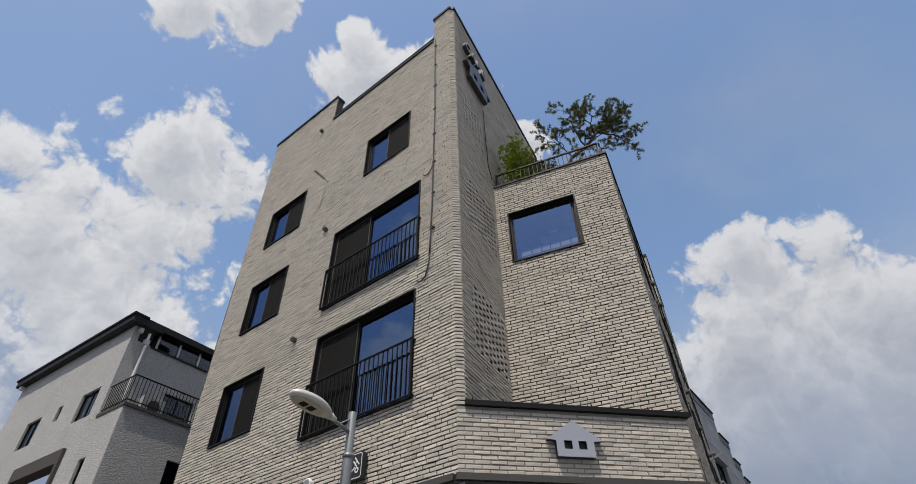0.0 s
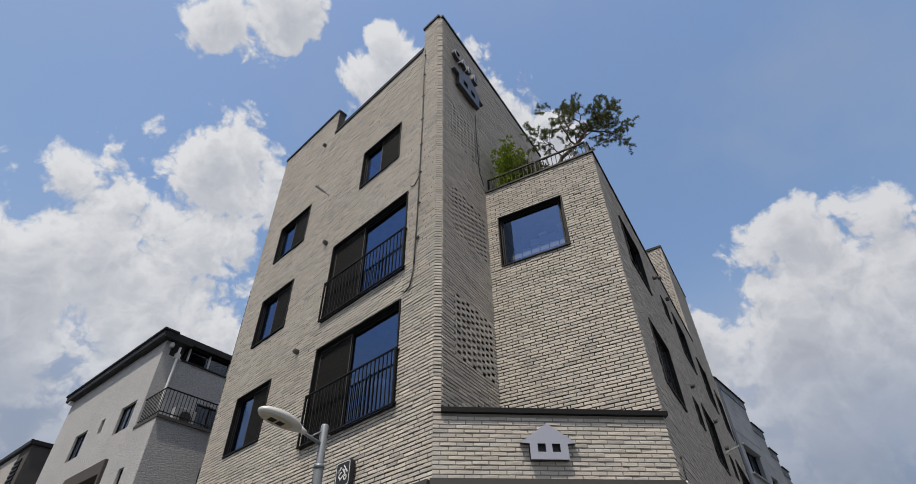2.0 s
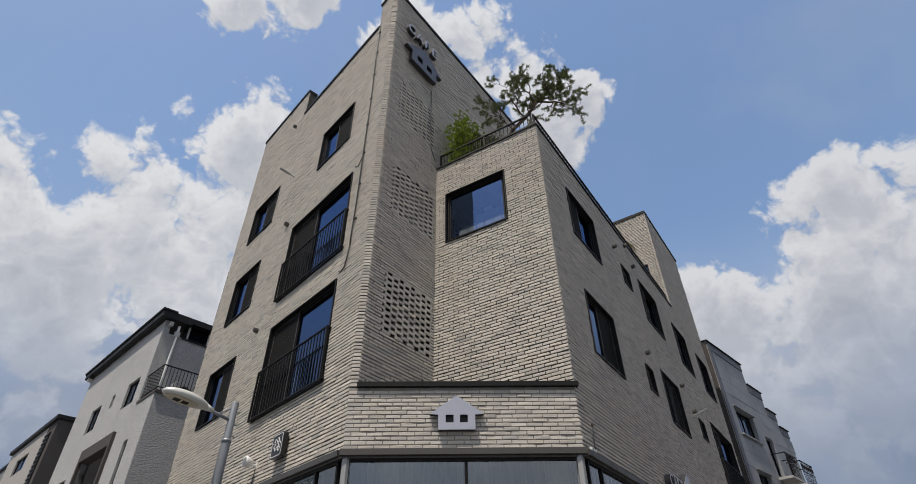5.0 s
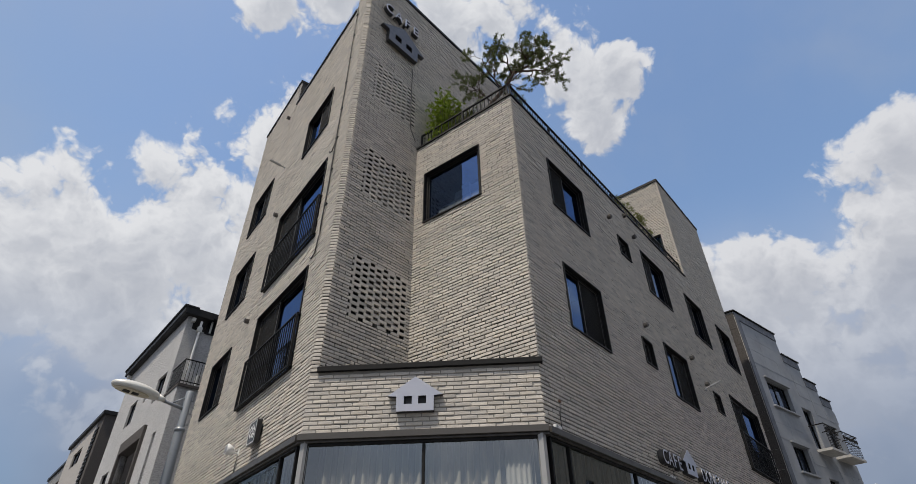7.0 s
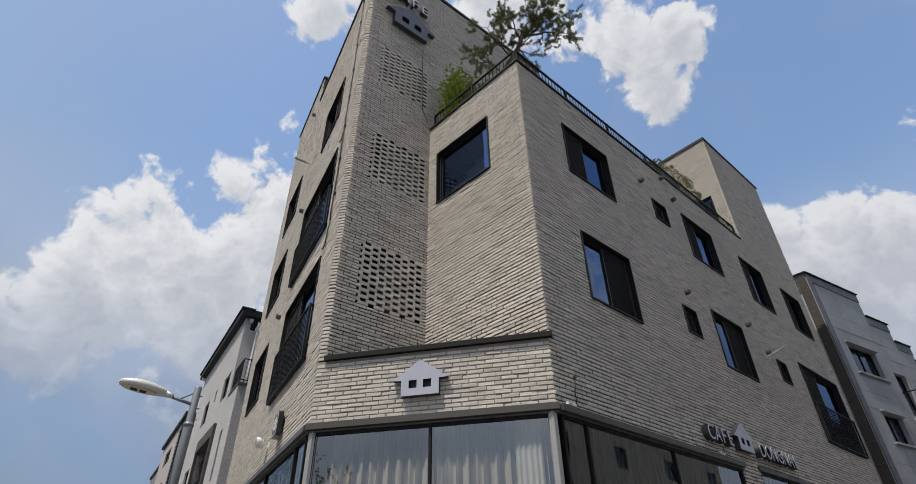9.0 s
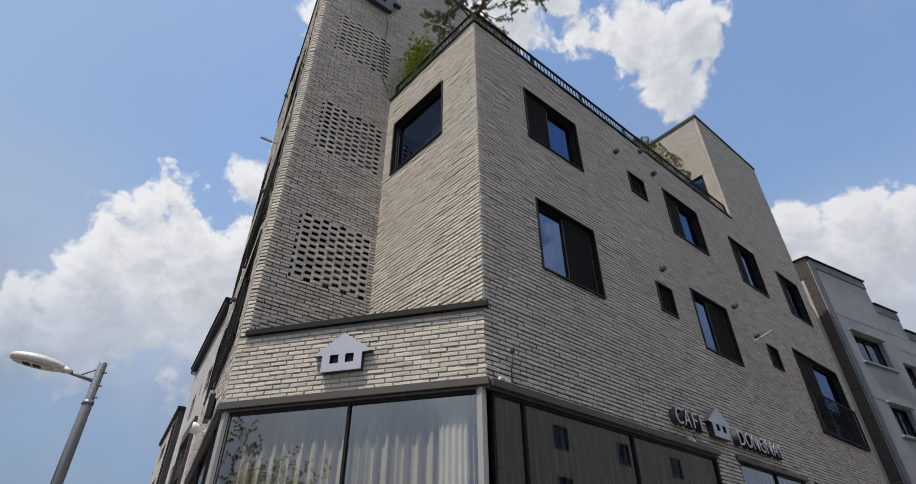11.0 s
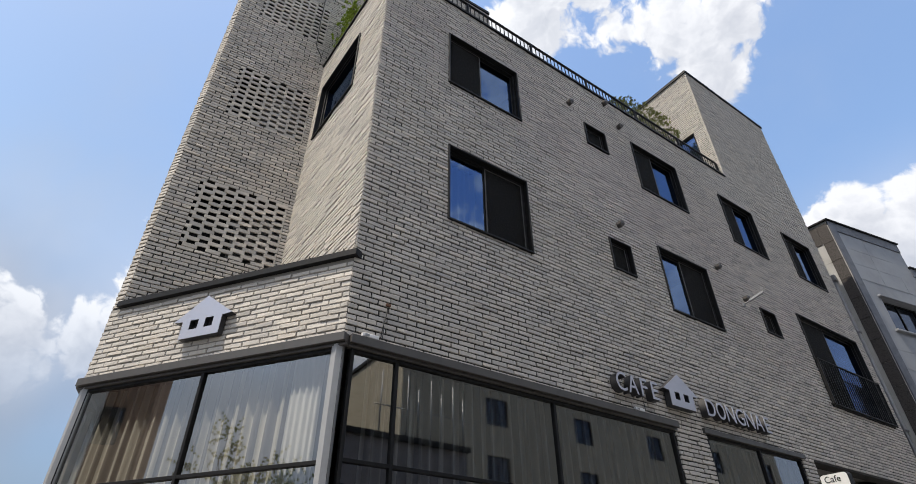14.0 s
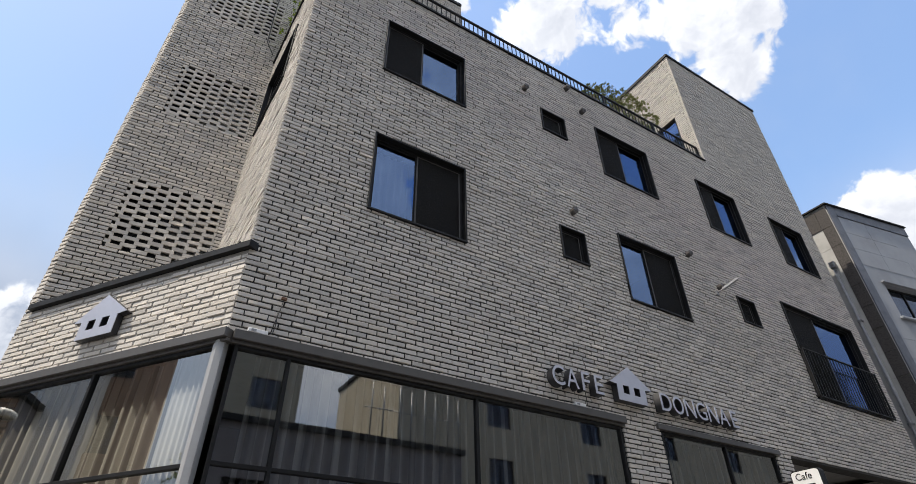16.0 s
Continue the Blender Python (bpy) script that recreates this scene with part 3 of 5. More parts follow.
part("roof", plan([(P0.x + 0.3, P0.y + 0.26), (P0.x + 6.3, P0.y + 0.1), (P0.x + 6.9, 9.3), (FAR.x + 0.3, FAR.y - 0.1)], 16.1, 16.3), ROOFING, building)
part("tower_roof", boxes((12.3, XEND - 0.1, 0.2, 4.0, TOWER - 0.4, TOWER - 0.2)), ROOFING, building)
part("wall_tall_east", boxes((6.25, 6.5, 2.8, 9.5, TERRACE - 0.6, TALL - 0.2)), SHADE_MORTAR, building)
part("wall_tower_back", boxes((12.15, XEND, 4.0, 4.25, TERRACE - 0.6, TOWER - 0.1)), SHADE_MORTAR, building)
# black sheet added close behind the openwork; puts stairwell shade into the gaps
part("stairwell_dark", boxes((0.3, 2.3, 0.45, 0.5, 5.3, 15.9)), BLACK, building, m=M_PERF)


# copings
def coping(m, spans, label="black metal coping", lip=0.075):
    for x0, x1, z, deep in spans:
        part("coping", boxes((x0, x1, -0.05, deep, z - lip, z + 0.035), bevel=0.004), BLACK, building, label, m)


coping(M_LEFT, [(-0.02, LEFT_LENGTH - 4.85, TALL, 0.28), (LEFT_LENGTH - 4.85, LEFT_LENGTH - 0.58, 16.42, 0.28), (LEFT_LENGTH - 0.60, LEFT_LENGTH + 0.06, TALL, 0.28)])
coping(M_PERF, [(-0.06, PERF_LENGTH, TALL + 0.002, 0.28)])
coping(M_WIN, [(0.02, WIN_LENGTH + 0.04, TERRACE, 0.26)], lip=0.02)
coping(M_RIGHT, [(R.x - 0.03, 12.11, TERRACE + 0.002, 0.26)], lip=0.02)
coping(M_RIGHT, [(12.12, XEND + 0.03, TOWER, 0.26)], lip=0.05)
coping(M_TOWER, [(0, 4.03, TOWER + 0.002, 0.26)])
# sloping cap over the corner band and the flashing under it
cap = bmesh.new()
prof = [(-0.07, BAND_TOP + 0.005), (-0.07, BAND_TOP + 0.08), (-0.06, BAND_TOP + 0.09), (0.12, BAND_TOP + 0.115), (0.12, BAND_TOP + 0.005)]
ends = [[cap.verts.new((x, y, z)) for y, z in prof] for x in (0.125, CHAMFER_LENGTH + 0.06)]
for k in range(5):
    cap.faces.new((ends[0][k], ends[0][(k + 1) % 5], ends[1][(k + 1) % 5], ends[1][k]))
cap.faces.new(ends[0][::-1])
cap.faces.new(ends[1])
part("band_cap", cap, BLACK, building, "black metal cap over the corner band", M_CHAMFER)
ledge = plan([P0, INNER, R], BAND_TOP - 0.02, BAND_TOP + 0.1)
part("ledge", ledge, STEEL, building)


def flashing(m, x0, x1):
    bm = boxes((x0, x1, -0.075, 0.03, SHOP_TOP - 0.085, SHOP_TOP + 0.012), (x0, x1, -0.03, 0.05, SHOP_TOP - 0.12, SHOP_TOP - 0.087), bevel=0.004)
    part("flashing", bm, STEEL, building, "dark metal flashing over the cafe glass", m)


flashing(M_CHAMFER, -0.03, CHAMFER_LENGTH + 0.045)
flashing(M_RIGHT, R.x + 0.055, 7.26)
flashing(M_LEFT, LEFT_LENGTH - 5.2, LEFT_LENGTH - 0.035)
part("flashing", boxes((7.92, 10.9, -0.06, 0.03, 4.08, 4.16), bevel=0.004), STEEL, building, "", M_RIGHT)


# ---- windows ----
def lattice(x0, x1, z0, z1, y0, y1, wide, cuts=(), cross=()):
    """A frame with uprights at cuts and rails at cross."""
    spans = [(x0, x0 + wide, y0, y1, z0, z1), (x1 - wide, x1, y0, y1, z0, z1), (x0 + wide, x1 - wide, y0, y1, z0, z0 + wide), (x0 + wide, x1 - wide, y0, y1, z1 - wide, z1)]
    spans += [(c - wide / 2, c + wide / 2, y0 + 0.002, y1 - 0.002, z0 + wide, z1 - wide) for c in cuts]
    spans += [(x0 + wide, x1 - wide, y0 + 0.004, y1 - 0.004, c - wide / 2, c + wide / 2) for c in cross]
    return boxes(*spans, bevel=0.003)


def window(m, hole, screen="right", split=0.5, cloth=0.0, name="window", label="dark-framed sliding window with insect screen"):
    """Outer trim through the wall, two sashes, glass in both, a screen before one."""
    x0, x1, z0, z1 = hole
    t = 0.022
    trim = boxes((x0 - 0.006, x0 + t, -0.042, 0.20, z0, z1), (x1 - t, x1 + 0.006, -0.042, 0.20, z0, z1), (x0 - 0.006, x1 + 0.006, -0.042, 0.20, z1 - t, z1 + 0.006),
                 (x0 - 0.008, x1 + 0.008, -0.050, 0.20, z0 - 0.008, z0 + t), bevel=0.003)
    win = part(name, trim, BLACK, building, label, m)
    a, b, c, d = x0 + t, x1 - t, z0 + t, z1 - t
    part("frame", lattice(a, b, c, d, 0.045, 0.15, 0.036), BLACK, win)
    a, b, c, d = a + 0.032, b - 0.032, c + 0.032, d - 0.032
    cut = a + (b - a) * split
    for i, (p, q) in enumerate(((a, cut + 0.02), (cut - 0.02, b))):
        y = 0.098 if i else 0.078
        sash = part("sash", lattice(p, q, c, d, y, y + 0.018, 0.036), BLACK, win)
        pane = part("pane", sheet(p + 0.035, q - 0.035, y + 0.009, c + 0.035, d - 0.035), PANE, win)
        pane.visible_shadow = False
    if screen:
        p, q = (a, cut) if screen == "left" else (cut, b)
        part("screen", boxes((p + 0.02, q - 0.02, 0.058, 0.060, c + 0.02, d - 0.02)), SCREEN, win, "fine dark insect screen")
        part("screen_frame", lattice(p, q, c, d, 0.054, 0.066, 0.024), SASH, win)
    if cloth:
        curtain(win, a if cloth > 0 else b - (b - a) * -cloth, a + (b - a) * cloth if cloth > 0 else b, c, d, 0.30, CLOTH)
    # the room's reveal behind
    part("room", room_shell(x0 - 0.35, x1 + 0.35, z0 - 0.7 if z1 - z0 < 1.8 else z0 - 0.02, z1 + 0.2, 0.255, 2.4), DARKROOM, win)
    return win


def room_shell(x0, x1, z0, z1, y0, y1):
    bm = bmesh.new()
    v = [bm.verts.new(p) for p in ((x0, y0, z0), (x1, y0, z0), (x1, y1, z0), (x0, y1, z0), (x0, y0, z1), (x1, y0, z1), (x1, y1, z1), (x0, y1, z1))]
    for f in ((0, 1, 2, 3), (4, 7, 6, 5), (1, 5, 6, 2), (2, 6, 7, 3), (3, 7, 4, 0)):
        bm.faces.new([v[i] for i in f])
    bmesh.ops.solidify(bm, geom=list(bm.faces), thickness=0.02)
    return bm


def curtain(parent, x0, x1, z0, z1, y, mat, fold=0.11, deep=0.03, name="curtain", m=None):
    bm = bmesh.new()
    n = max(int((x1 - x0) / fold * 6), 4)
    back = []
    for off in (0.0, 0.004):
        rows = []
        for z in (z0, z1):
            rows.append([bm.verts.new((x0 + (x1 - x0) * i / n, y + off + deep * math.sin(i * math.pi / 3 + 0.7 * math.sin(i * 0.21)), z)) for i in range(n + 1)])
        for i in range(n):
            f = bm.faces.new((rows[0][i], rows[0][i + 1], rows[1][i + 1], rows[1][i]))
            f.smooth = True
        back.append(rows)
    me = bpy.data.meshes.new(name)
    bm.to_mesh(me)
    bm.free()
    return part(name, me, mat, parent, m=m)


def juliet(win, m, hole, height=1.05, low=0.03):
    """A flat railing before a tall window."""
    x0, x1, z0, z1 = hole
    a, b = x0 - 0.03, x1 + 0.03
    base = z0 + low
    top = base + height
    rail = part("railing", boxes((a, b, -0.10, -0.06, top - 0.012, top + 0.012), (a, b, -0.10, -0.06, base - 0.012, base + 0.012), (a, a + 0.03, -0.10, -0.06, base - 0.03, top + 0.02), (b - 0.03, b, -0.10, -0.06, base - 0.03, top + 0.02),
                                (a - 0.02, a + 0.05, -0.07, 0.0, top - 0.03, top - 0.005), (b - 0.05, b + 0.02, -0.07, 0.0, top - 0.03, top - 0.005),
                                (a - 0.02, a + 0.05, -0.07, 0.0, base, base + 0.025), (b - 0.05, b + 0.02, -0.07, 0.0, base, base + 0.025), bevel=0.002), BLACK, building, "black metal window railing", m)
    n = int((b - a) / 0.115)
    bar = mesh_of(boxes((-0.008, 0.008, -0.088, -0.072, base, top)), "baluster")
    bar.materials.append(BLACK)
    for i in range(1, n):
        part("baluster", bar, None, rail, m=Matrix.Translation((a + (b - a) * i / n, 0, 0)))


wins = {}
for key, hole in LEFT_HOLES.items():
    tall = key[0] == "b"
    wins[key] = window(M_LEFT, hole, "left" if tall else "right", 0.42 if tall else 0.45, 0.0,
                       label="tall dark-framed balcony window reflecting blue sky" if tall else "dark-framed sliding window with insect screen")
    if tall:
        juliet(wins[key], M_LEFT, hole)
for key, hole in RIGHT_HOLES.items():
    if key == "b2":
        win = window(M_RIGHT, hole, "left", 0.45, label="tall dark-framed window behind a black railing")
        juliet(win, M_RIGHT, hole)
    elif key[0] == "s":
        win = window(M_RIGHT, hole, "left", 0.97, name="window", label="small square dark window")
    else:
        win = window(M_RIGHT, hole, "right" if key in ("r2a", "r2b") else "left", 0.47, 0.46 if key == "r2a" else 0.0)
win = window(M_WIN, WIN_HOLE, "", 0.96, 0.0, label="square dark-framed window reflecting sky")
CARTON = plain("pale_carton", (0.55, 0.57, 0.58), (0.40, 0.42, 0.44), 0.7, scale=4.0, amount=0.4, relief=0.05)
STACKS = ((0.42, 0.24, 5), (0.67, 0.22, 5), (0.90, 0.20, 7), (1.11, 0.22, 8), (1.34, 0.23, 7), (1.58, 0.22, 9))
for sx, wide, count in STACKS:
    pile = thing("carton_stack", "stack of pale flat cartons behind the window glass", "boxes", M_WIN @ Matrix.Translation((sx, 0.36, 8.45)), "cartons behind the corner window")
    for k in range(count + 7):
        part("carton", boxes((0.008 * (k % 3), wide, 0.01 * (k % 2), 0.32, 0.108 * k, 0.108 * k + 0.104), bevel=0.004), CARTON, pile)

# tower doorway to the terrace
part("tower_window", lattice(3.02, 3.60, TERRACE - 0.1, 13.68, 0.05, 0.12, 0.04), BLACK, building, "dark window frame beside the terrace", M_TOWER)
p = part("tower_pane", sheet(3.05, 3.57, 0.08, TERRACE - 0.05, 13.65), PANE, building, "", M_TOWER)

# ---- cafe glazing ----
def glazing(name, m, x0, x1, z0, z1, ups, cross, post=(True, True)):
    frame_ = part(name, lattice(x0, x1, z0, z1, 0.0, 0.07, 0.038, ups, cross), BLACK, building, "black-framed cafe glazing", m)
    xs = [x0, *ups, x1]
    zs = [z0, *cross, z1]
    for i in range(len(xs) - 1):
        for k in range(len(zs) - 1):
            pane = part("pane", sheet(xs[i] + 0.024, xs[i + 1] - 0.024, 0.035, zs[k] + 0.024, zs[k + 1] - 0.024), SHOPGLASS, frame_)
            pane.visible_shadow = False
    return frame_


gl = glazing("glazing_corner", M_CHAMFER, 0.09, CHAMFER_LENGTH - 0.09, 0.35, SHOP_TOP - 0.12, [1.87], [2.86])
curtain(gl, 0.3, CHAMFER_LENGTH - 0.2, 0.4, SHOP_TOP - 0.15, 0.125, CURTAIN, 0.14, 0.028)
curtain(gl, CHAMFER_LENGTH - 0.62, CHAMFER_LENGTH - 0.25, 0.4, SHOP_TOP - 0.15, 0.085, CLOTH, 0.07, 0.012, name="sheer_curtain")
gl = glazing("glazing_south", M_RIGHT, R.x + 0.10, 7.2, 0.35, SHOP_TOP - 0.12, [2.46, 4.78], [2.89])
curtain(gl, R.x + 0.35, 7.1, 0.4, SHOP_TOP - 0.15, 0.125, CURTAIN, 0.14, 0.028)
gl = glazing("glazing_west", M_LEFT, LEFT_LENGTH - 5.15, LEFT_LENGTH - 0.1, 0.35, SHOP_TOP - 0.12, [LEFT_LENGTH - 0.75, LEFT_LENGTH - 2.9], [2.87])
curtain(gl, LEFT_LENGTH - 5.0, LEFT_LENGTH - 0.5, 0.4, SHOP_TOP - 0.15, 0.20, CURTAIN, 0.14, 0.035)
gl = glazing("glazing_side", M_RIGHT, 8.02, 10.81, 0.9, 4.08, [9.5], [])
curtain(gl, 8.1, 10.75, 0.95, 4.05, 0.20, CURTAIN, 0.14, 0.03)
for at, turn in ((R, 0.0), (L, 0.0)):
    bm = bmesh.new()
    bmesh.ops.create_cone(bm, cap_ends=True, segments=6, radius1=0.07, radius2=0.07, depth=SHOP_TOP - 0.1)
    inward = (Vector((1.2, 2.2)) - at).normalized() * 0.075
    part("corner_post", bm, POSTGREY, building, "grey painted corner post", pose(at.x + inward.x, at.y + inward.y, (SHOP_TOP - 0.1) / 2, 0, 0, 20))
part("shop_plinth", plan([R + Vector((0.02, 0.03)), L + Vector((0.06, -0.0)), L + Vector((0.2, 0.1)), R + Vector((0.1, 0.16))], 0, 0.35), STEEL, building)
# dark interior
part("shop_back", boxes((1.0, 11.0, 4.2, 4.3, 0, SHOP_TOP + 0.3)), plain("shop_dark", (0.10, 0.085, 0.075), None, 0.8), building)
part("entry_back", boxes((11.25, 15.6, 4.0, 4.1, 0, 4.3), (11.1, 11.25, 0.26, 4.0, 0, 4.3), (15.6, 15.75, 0.26, 4.0, 0, 4.3)), DARKROOM, building)

# ---- terrace and roof railings ----
def fence(m, x0, x1, base, height, y, posts, label, gap=0.11):
    top = base + height
    spans = [(x0, x1, y - 0.022, y + 0.022, top - 0.02, top + 0.02), (x0, x1, y - 0.012, y + 0.012, base + 0.06, base + 0.085)]
    f = part("railing", boxes(*spans, bevel=0.002), BLACK, building, label, m)
    post_mesh = mesh_of(boxes((-0.02, 0.02, y - 0.02, y + 0.02, base - 0.02, top - 0.01)), "post")
    bar = mesh_of(boxes((-0.008, 0.008, y - 0.008, y + 0.008, base + 0.06, top - 0.015)), "baluster")
    post_mesh.materials.append(BLACK)
    bar.materials.append(BLACK)
    n = max(int((x1 - x0) / posts), 1)
    for i in range(n + 1):
        part("post", post_mesh, None, f, m=Matrix.Translation((x0 + 0.02 + (x1 - x0 - 0.04) * i / n, 0, 0)))
    k = int((x1 - x0) / gap)
    for i in range(1, k):
        part("baluster", bar, None, f, m=Matrix.Translation((x0 + (x1 - x0) * i / k, 0, 0)))


fence(M_WIN, 0.06, WIN_LENGTH - 0.1, TERRACE + 0.035, 0.52, 0.10, 1.3, "black metal terrace railing")
fence(M_RIGHT, R.x + 0.1, 12.1, TERRACE + 0.035, 0.50, 0.07, 1.5, "black metal terrace railing")
fence(M_LEFT, LEFT_LENGTH - 4.83, LEFT_LENGTH - 0.62, 16.455, 0.42, 0.12, 1.4, "black metal roof railing")

# ---- signs ----
def house_sign(m, cx, z0, wide, y, deep, face_mat, label, scale_z=1.0):
    """A house-shaped sign with eaves and two square holes: a dark box with a plate on its front."""
    h, b = 0.545 * scale_z * wide / 0.85, 0.34 * wide
    e, ez = wide / 2, z0 + 0.245 * scale_z * wide / 0.85
    out = [(cx - b, z0), (cx + b, z0), (cx + b, ez - 0.012), (cx + e, ez), (cx, z0 + h), (cx - e, ez), (cx - b, ez - 0.012)]
    q = 0.072 * wide
    holes = [[(cx + s - q, z0 + 0.13 * wide), (cx + s - q, z0 + 0.13 * wide + 2 * q), (cx + s + q, z0 + 0.13 * wide + 2 * q), (cx + s + q, z0 + 0.13 * wide)] for s in (-0.13 * wide, 0.13 * wide)]
    sign = thing("house_sign", label, "sign", m)
    part("box", prism(out, y + 0.004, y + deep, holes), SIGNSIDE, sign, "dark return of the sign")
    part("face", prism(out, y - 0.004, y + 0.004, holes), face_mat, sign)
    part("backing", boxes((cx - 0.24 * wide, cx + 0.24 * wide, y + deep - 0.02, y + deep - 0.008, z0 + 0.09 * wide, z0 + 0.3 * wide)), SIGNSIDE, sign)
    for s in (-0.2 * wide, 0.2 * wide):
        part("stud", tube([(cx + s, y + deep - 0.01, z0 + 0.1 * wide), (cx + s, 0.01, z0 + 0.1 * wide)], 0.008, 6), SIGNSIDE, sign)
    return sign


def glyph_mesh(text, size, deep):
    cu = bpy.data.curves.new("glyph", "FONT")
    cu.body, cu.size, cu.extrude, cu.resolution_u = text, size, deep / 2, 4
    ob = bpy.data.objects.new("glyph", cu)
    scene.collection.objects.link(ob)
    bpy.context.view_layer.update()
    me = bpy.data.meshes.new_from_object(ob.evaluated_get(bpy.context.evaluated_depsgraph_get()))
    bpy.data.objects.remove(ob)
    bpy.data.curves.remove(cu)
    me.materials.clear()
    return me


def lettering(m, text, x0, x1, z0, height, y, deep, label, face_mat=None):
    """Built-up channel letters, each with a bright face and a dark return."""
    sign = thing("sign_lettering", label, "sign", m)
    pitch = (x1 - x0) / len(text)
    for i, ch in enumerate(text):
        body, face = glyph_mesh(ch, height / 0.73, deep), glyph_mesh(ch, height / 0.73, 0.006)
        xs = [v.co.x for v in body.vertices]
        k = min(1.0, pitch * 0.86 / max(max(xs) - min(xs), 0.01))
        shift = x0 + pitch * (i + 0.5) - k * (max(xs) + min(xs)) / 2
        turn = Matrix.Translation((shift, y, z0)) @ Matrix.Rotation(radians(90), 4, "X") @ Matrix.Diagonal((k, 1, 1, 1))
        letter = part("letter", body, SIGNSIDE, sign, m=Matrix.Translation((0, deep / 2, 0)) @ turn)
        part("face", face, face_mat or SILVER, letter, m=Matrix.Translation((0, 0, deep / 2 + 0.002)))
        part("stud", tube([(shift, y + deep, z0 + height * 0.5), (shift, 0.01, z0 + height * 0.5)], 0.007, 6), SIGNSIDE, sign)
    return sign


house_sign(M_CHAMFER, 1.735, 4.405, 0.85, -0.10, 0.08, SILVER, "silver house-shaped sign with two square holes on the brick band")
house_sign(M_RIGHT, 7.40, 4.345, 0.845, -0.14, 0.11, SILVER, "silver house-shaped sign between the sign letters")
house_sign(M_PERF, 1.12, 14.78, 1.56, -0.17, 0.12, SIGNSHADED, "large house-shaped sign high on the brick wall, its face coloured as in shade")
lettering(M_RIGHT, "CAFE", 5.88, 6.86, 4.345, 0.29, -0.15, 0.12, "silver channel letters on the shaded brick wall")
lettering(M_RIGHT, "DONGNAE", 7.96, 9.85, 4.335, 0.29, -0.15, 0.12, "silver channel letters above the side window")
lettering(M_PERF, "CAFE", 0.36, 1.72, 15.98, 0.38, -0.17, 0.12, "silver channel letters near the roof edge")


def rounded(x0, x1, z0, z1, r, n=4):
    pts = []
    for cx, cz, a0 in ((x1 - r, z1 - r, 0), (x0 + r, z1 - r, 90), (x0 + r, z0 + r, 180), (x1 - r, z0 + r, 270)):
        pts += [(cx + r * math.cos(radians(a0 + 90 * k / n)), cz + r * math.sin(radians(a0 + 90 * k / n))) for k in range(n + 1)]
    return pts


WHITE = plain("white_enamel", (0.78, 0.78, 0.77), (0.6, 0.6, 0.58), 0.4, amount=0.2, relief=0.0)


def ring_bm(cx, cz, r0, r1, y0, y1, n=20):
    circle = lambda r: [(cx + r * math.cos(2 * math.pi * k / n), cz + r * math.sin(2 * math.pi * k / n)) for k in range(n)]
    return prism(circle(r1), y0, y1, [circle(r0)])


# black square sign on the west wall
X = LEFT_LENGTH - 2.2
sq = thing("square_sign", "black square sign with rounded corners and white marks on the brick", "sign", M_LEFT)
part("board", prism(rounded(X, X + 0.41, 4.44, 4.87, 0.05), -0.14, -0.05), plain("black_board", (0.02, 0.02, 0.021), None, 0.35, amount=0.2, relief=0.0), sq)
part("border", prism(rounded(X + 0.02, X + 0.39, 4.46, 4.85, 0.04), -0.144, -0.138, [rounded(X + 0.032, X + 0.378, 4.472, 4.838, 0.032)]), WHITE, sq, "thin white border")
SLANT = Matrix.Translation((X + 0.205, 0, 4.655)) @ Matrix.Rotation(radians(-40), 4, "Y") @ Matrix.Diagonal((0.82, 1, 0.82, 1))
for bar in ((0.08, 0.20, 4.70, 4.725), (0.08, 0.105, 4.62, 4.70), (0.08, 0.22, 4.60, 4.625), (0.25, 0.275, 4.58, 4.74), (0.275, 0.32, 4.65, 4.675), (0.32, 0.345, 4.56, 4.76)):
    part("mark", boxes((bar[0] - 0.205, bar[1] - 0.205, -0.145, -0.138, bar[2] - 4.655, bar[3] - 4.655)), WHITE, sq, m=SLANT)
part("mark", ring_bm(0.02, -0.125, 0.03, 0.055, -0.145, -0.138), WHITE, sq, m=SLANT)
word = glyph_mesh("Cafe", 0.085, 0.004)
part("word", word, WHITE, sq, m=SLANT @ Matrix.Translation((-0.10, -0.142, 0.115)) @ Matrix.Rotation(radians(90), 4, "X"))
part("spacer", boxes((X + 0.08, X + 0.33, -0.05, -0.005, 4.5, 4.8)), BLACK, sq)

# white sign that stands out from the south wall
ps = thing("projecting_sign", "white rounded box sign with dark edge standing out from the wall", "sign", wall_frame((10.40, 0.0), (0, -1)))
part("box", prism(rounded(0.40, 0.86, 3.15, 3.67, 0.06), -0.06, 0.06), BLACK, ps, "dark edge of the box")
for y in (-0.066, 0.060):
    part("face", prism(rounded(0.415, 0.845, 3.165, 3.655, 0.05), y, y + 0.006), WHITE, ps)
part("word", glyph_mesh("Cafe", 0.14, 0.004), BLACK, ps, m=Matrix.Translation((0.47, -0.068, 3.53)) @ Matrix.Rotation(radians(90), 4, "X"))
part("mark", ring_bm(0.62, 3.30, 0.05, 0.085, -0.071, -0.066), BLACK, ps)
part("mark", boxes((0.50, 0.74, -0.071, -0.066, 3.43, 3.46)), BLACK, ps)
part("arm", tube([(0.0, 0, 3.55), (0.41, 0, 3.55)], 0.018, 8), BLACK, ps)
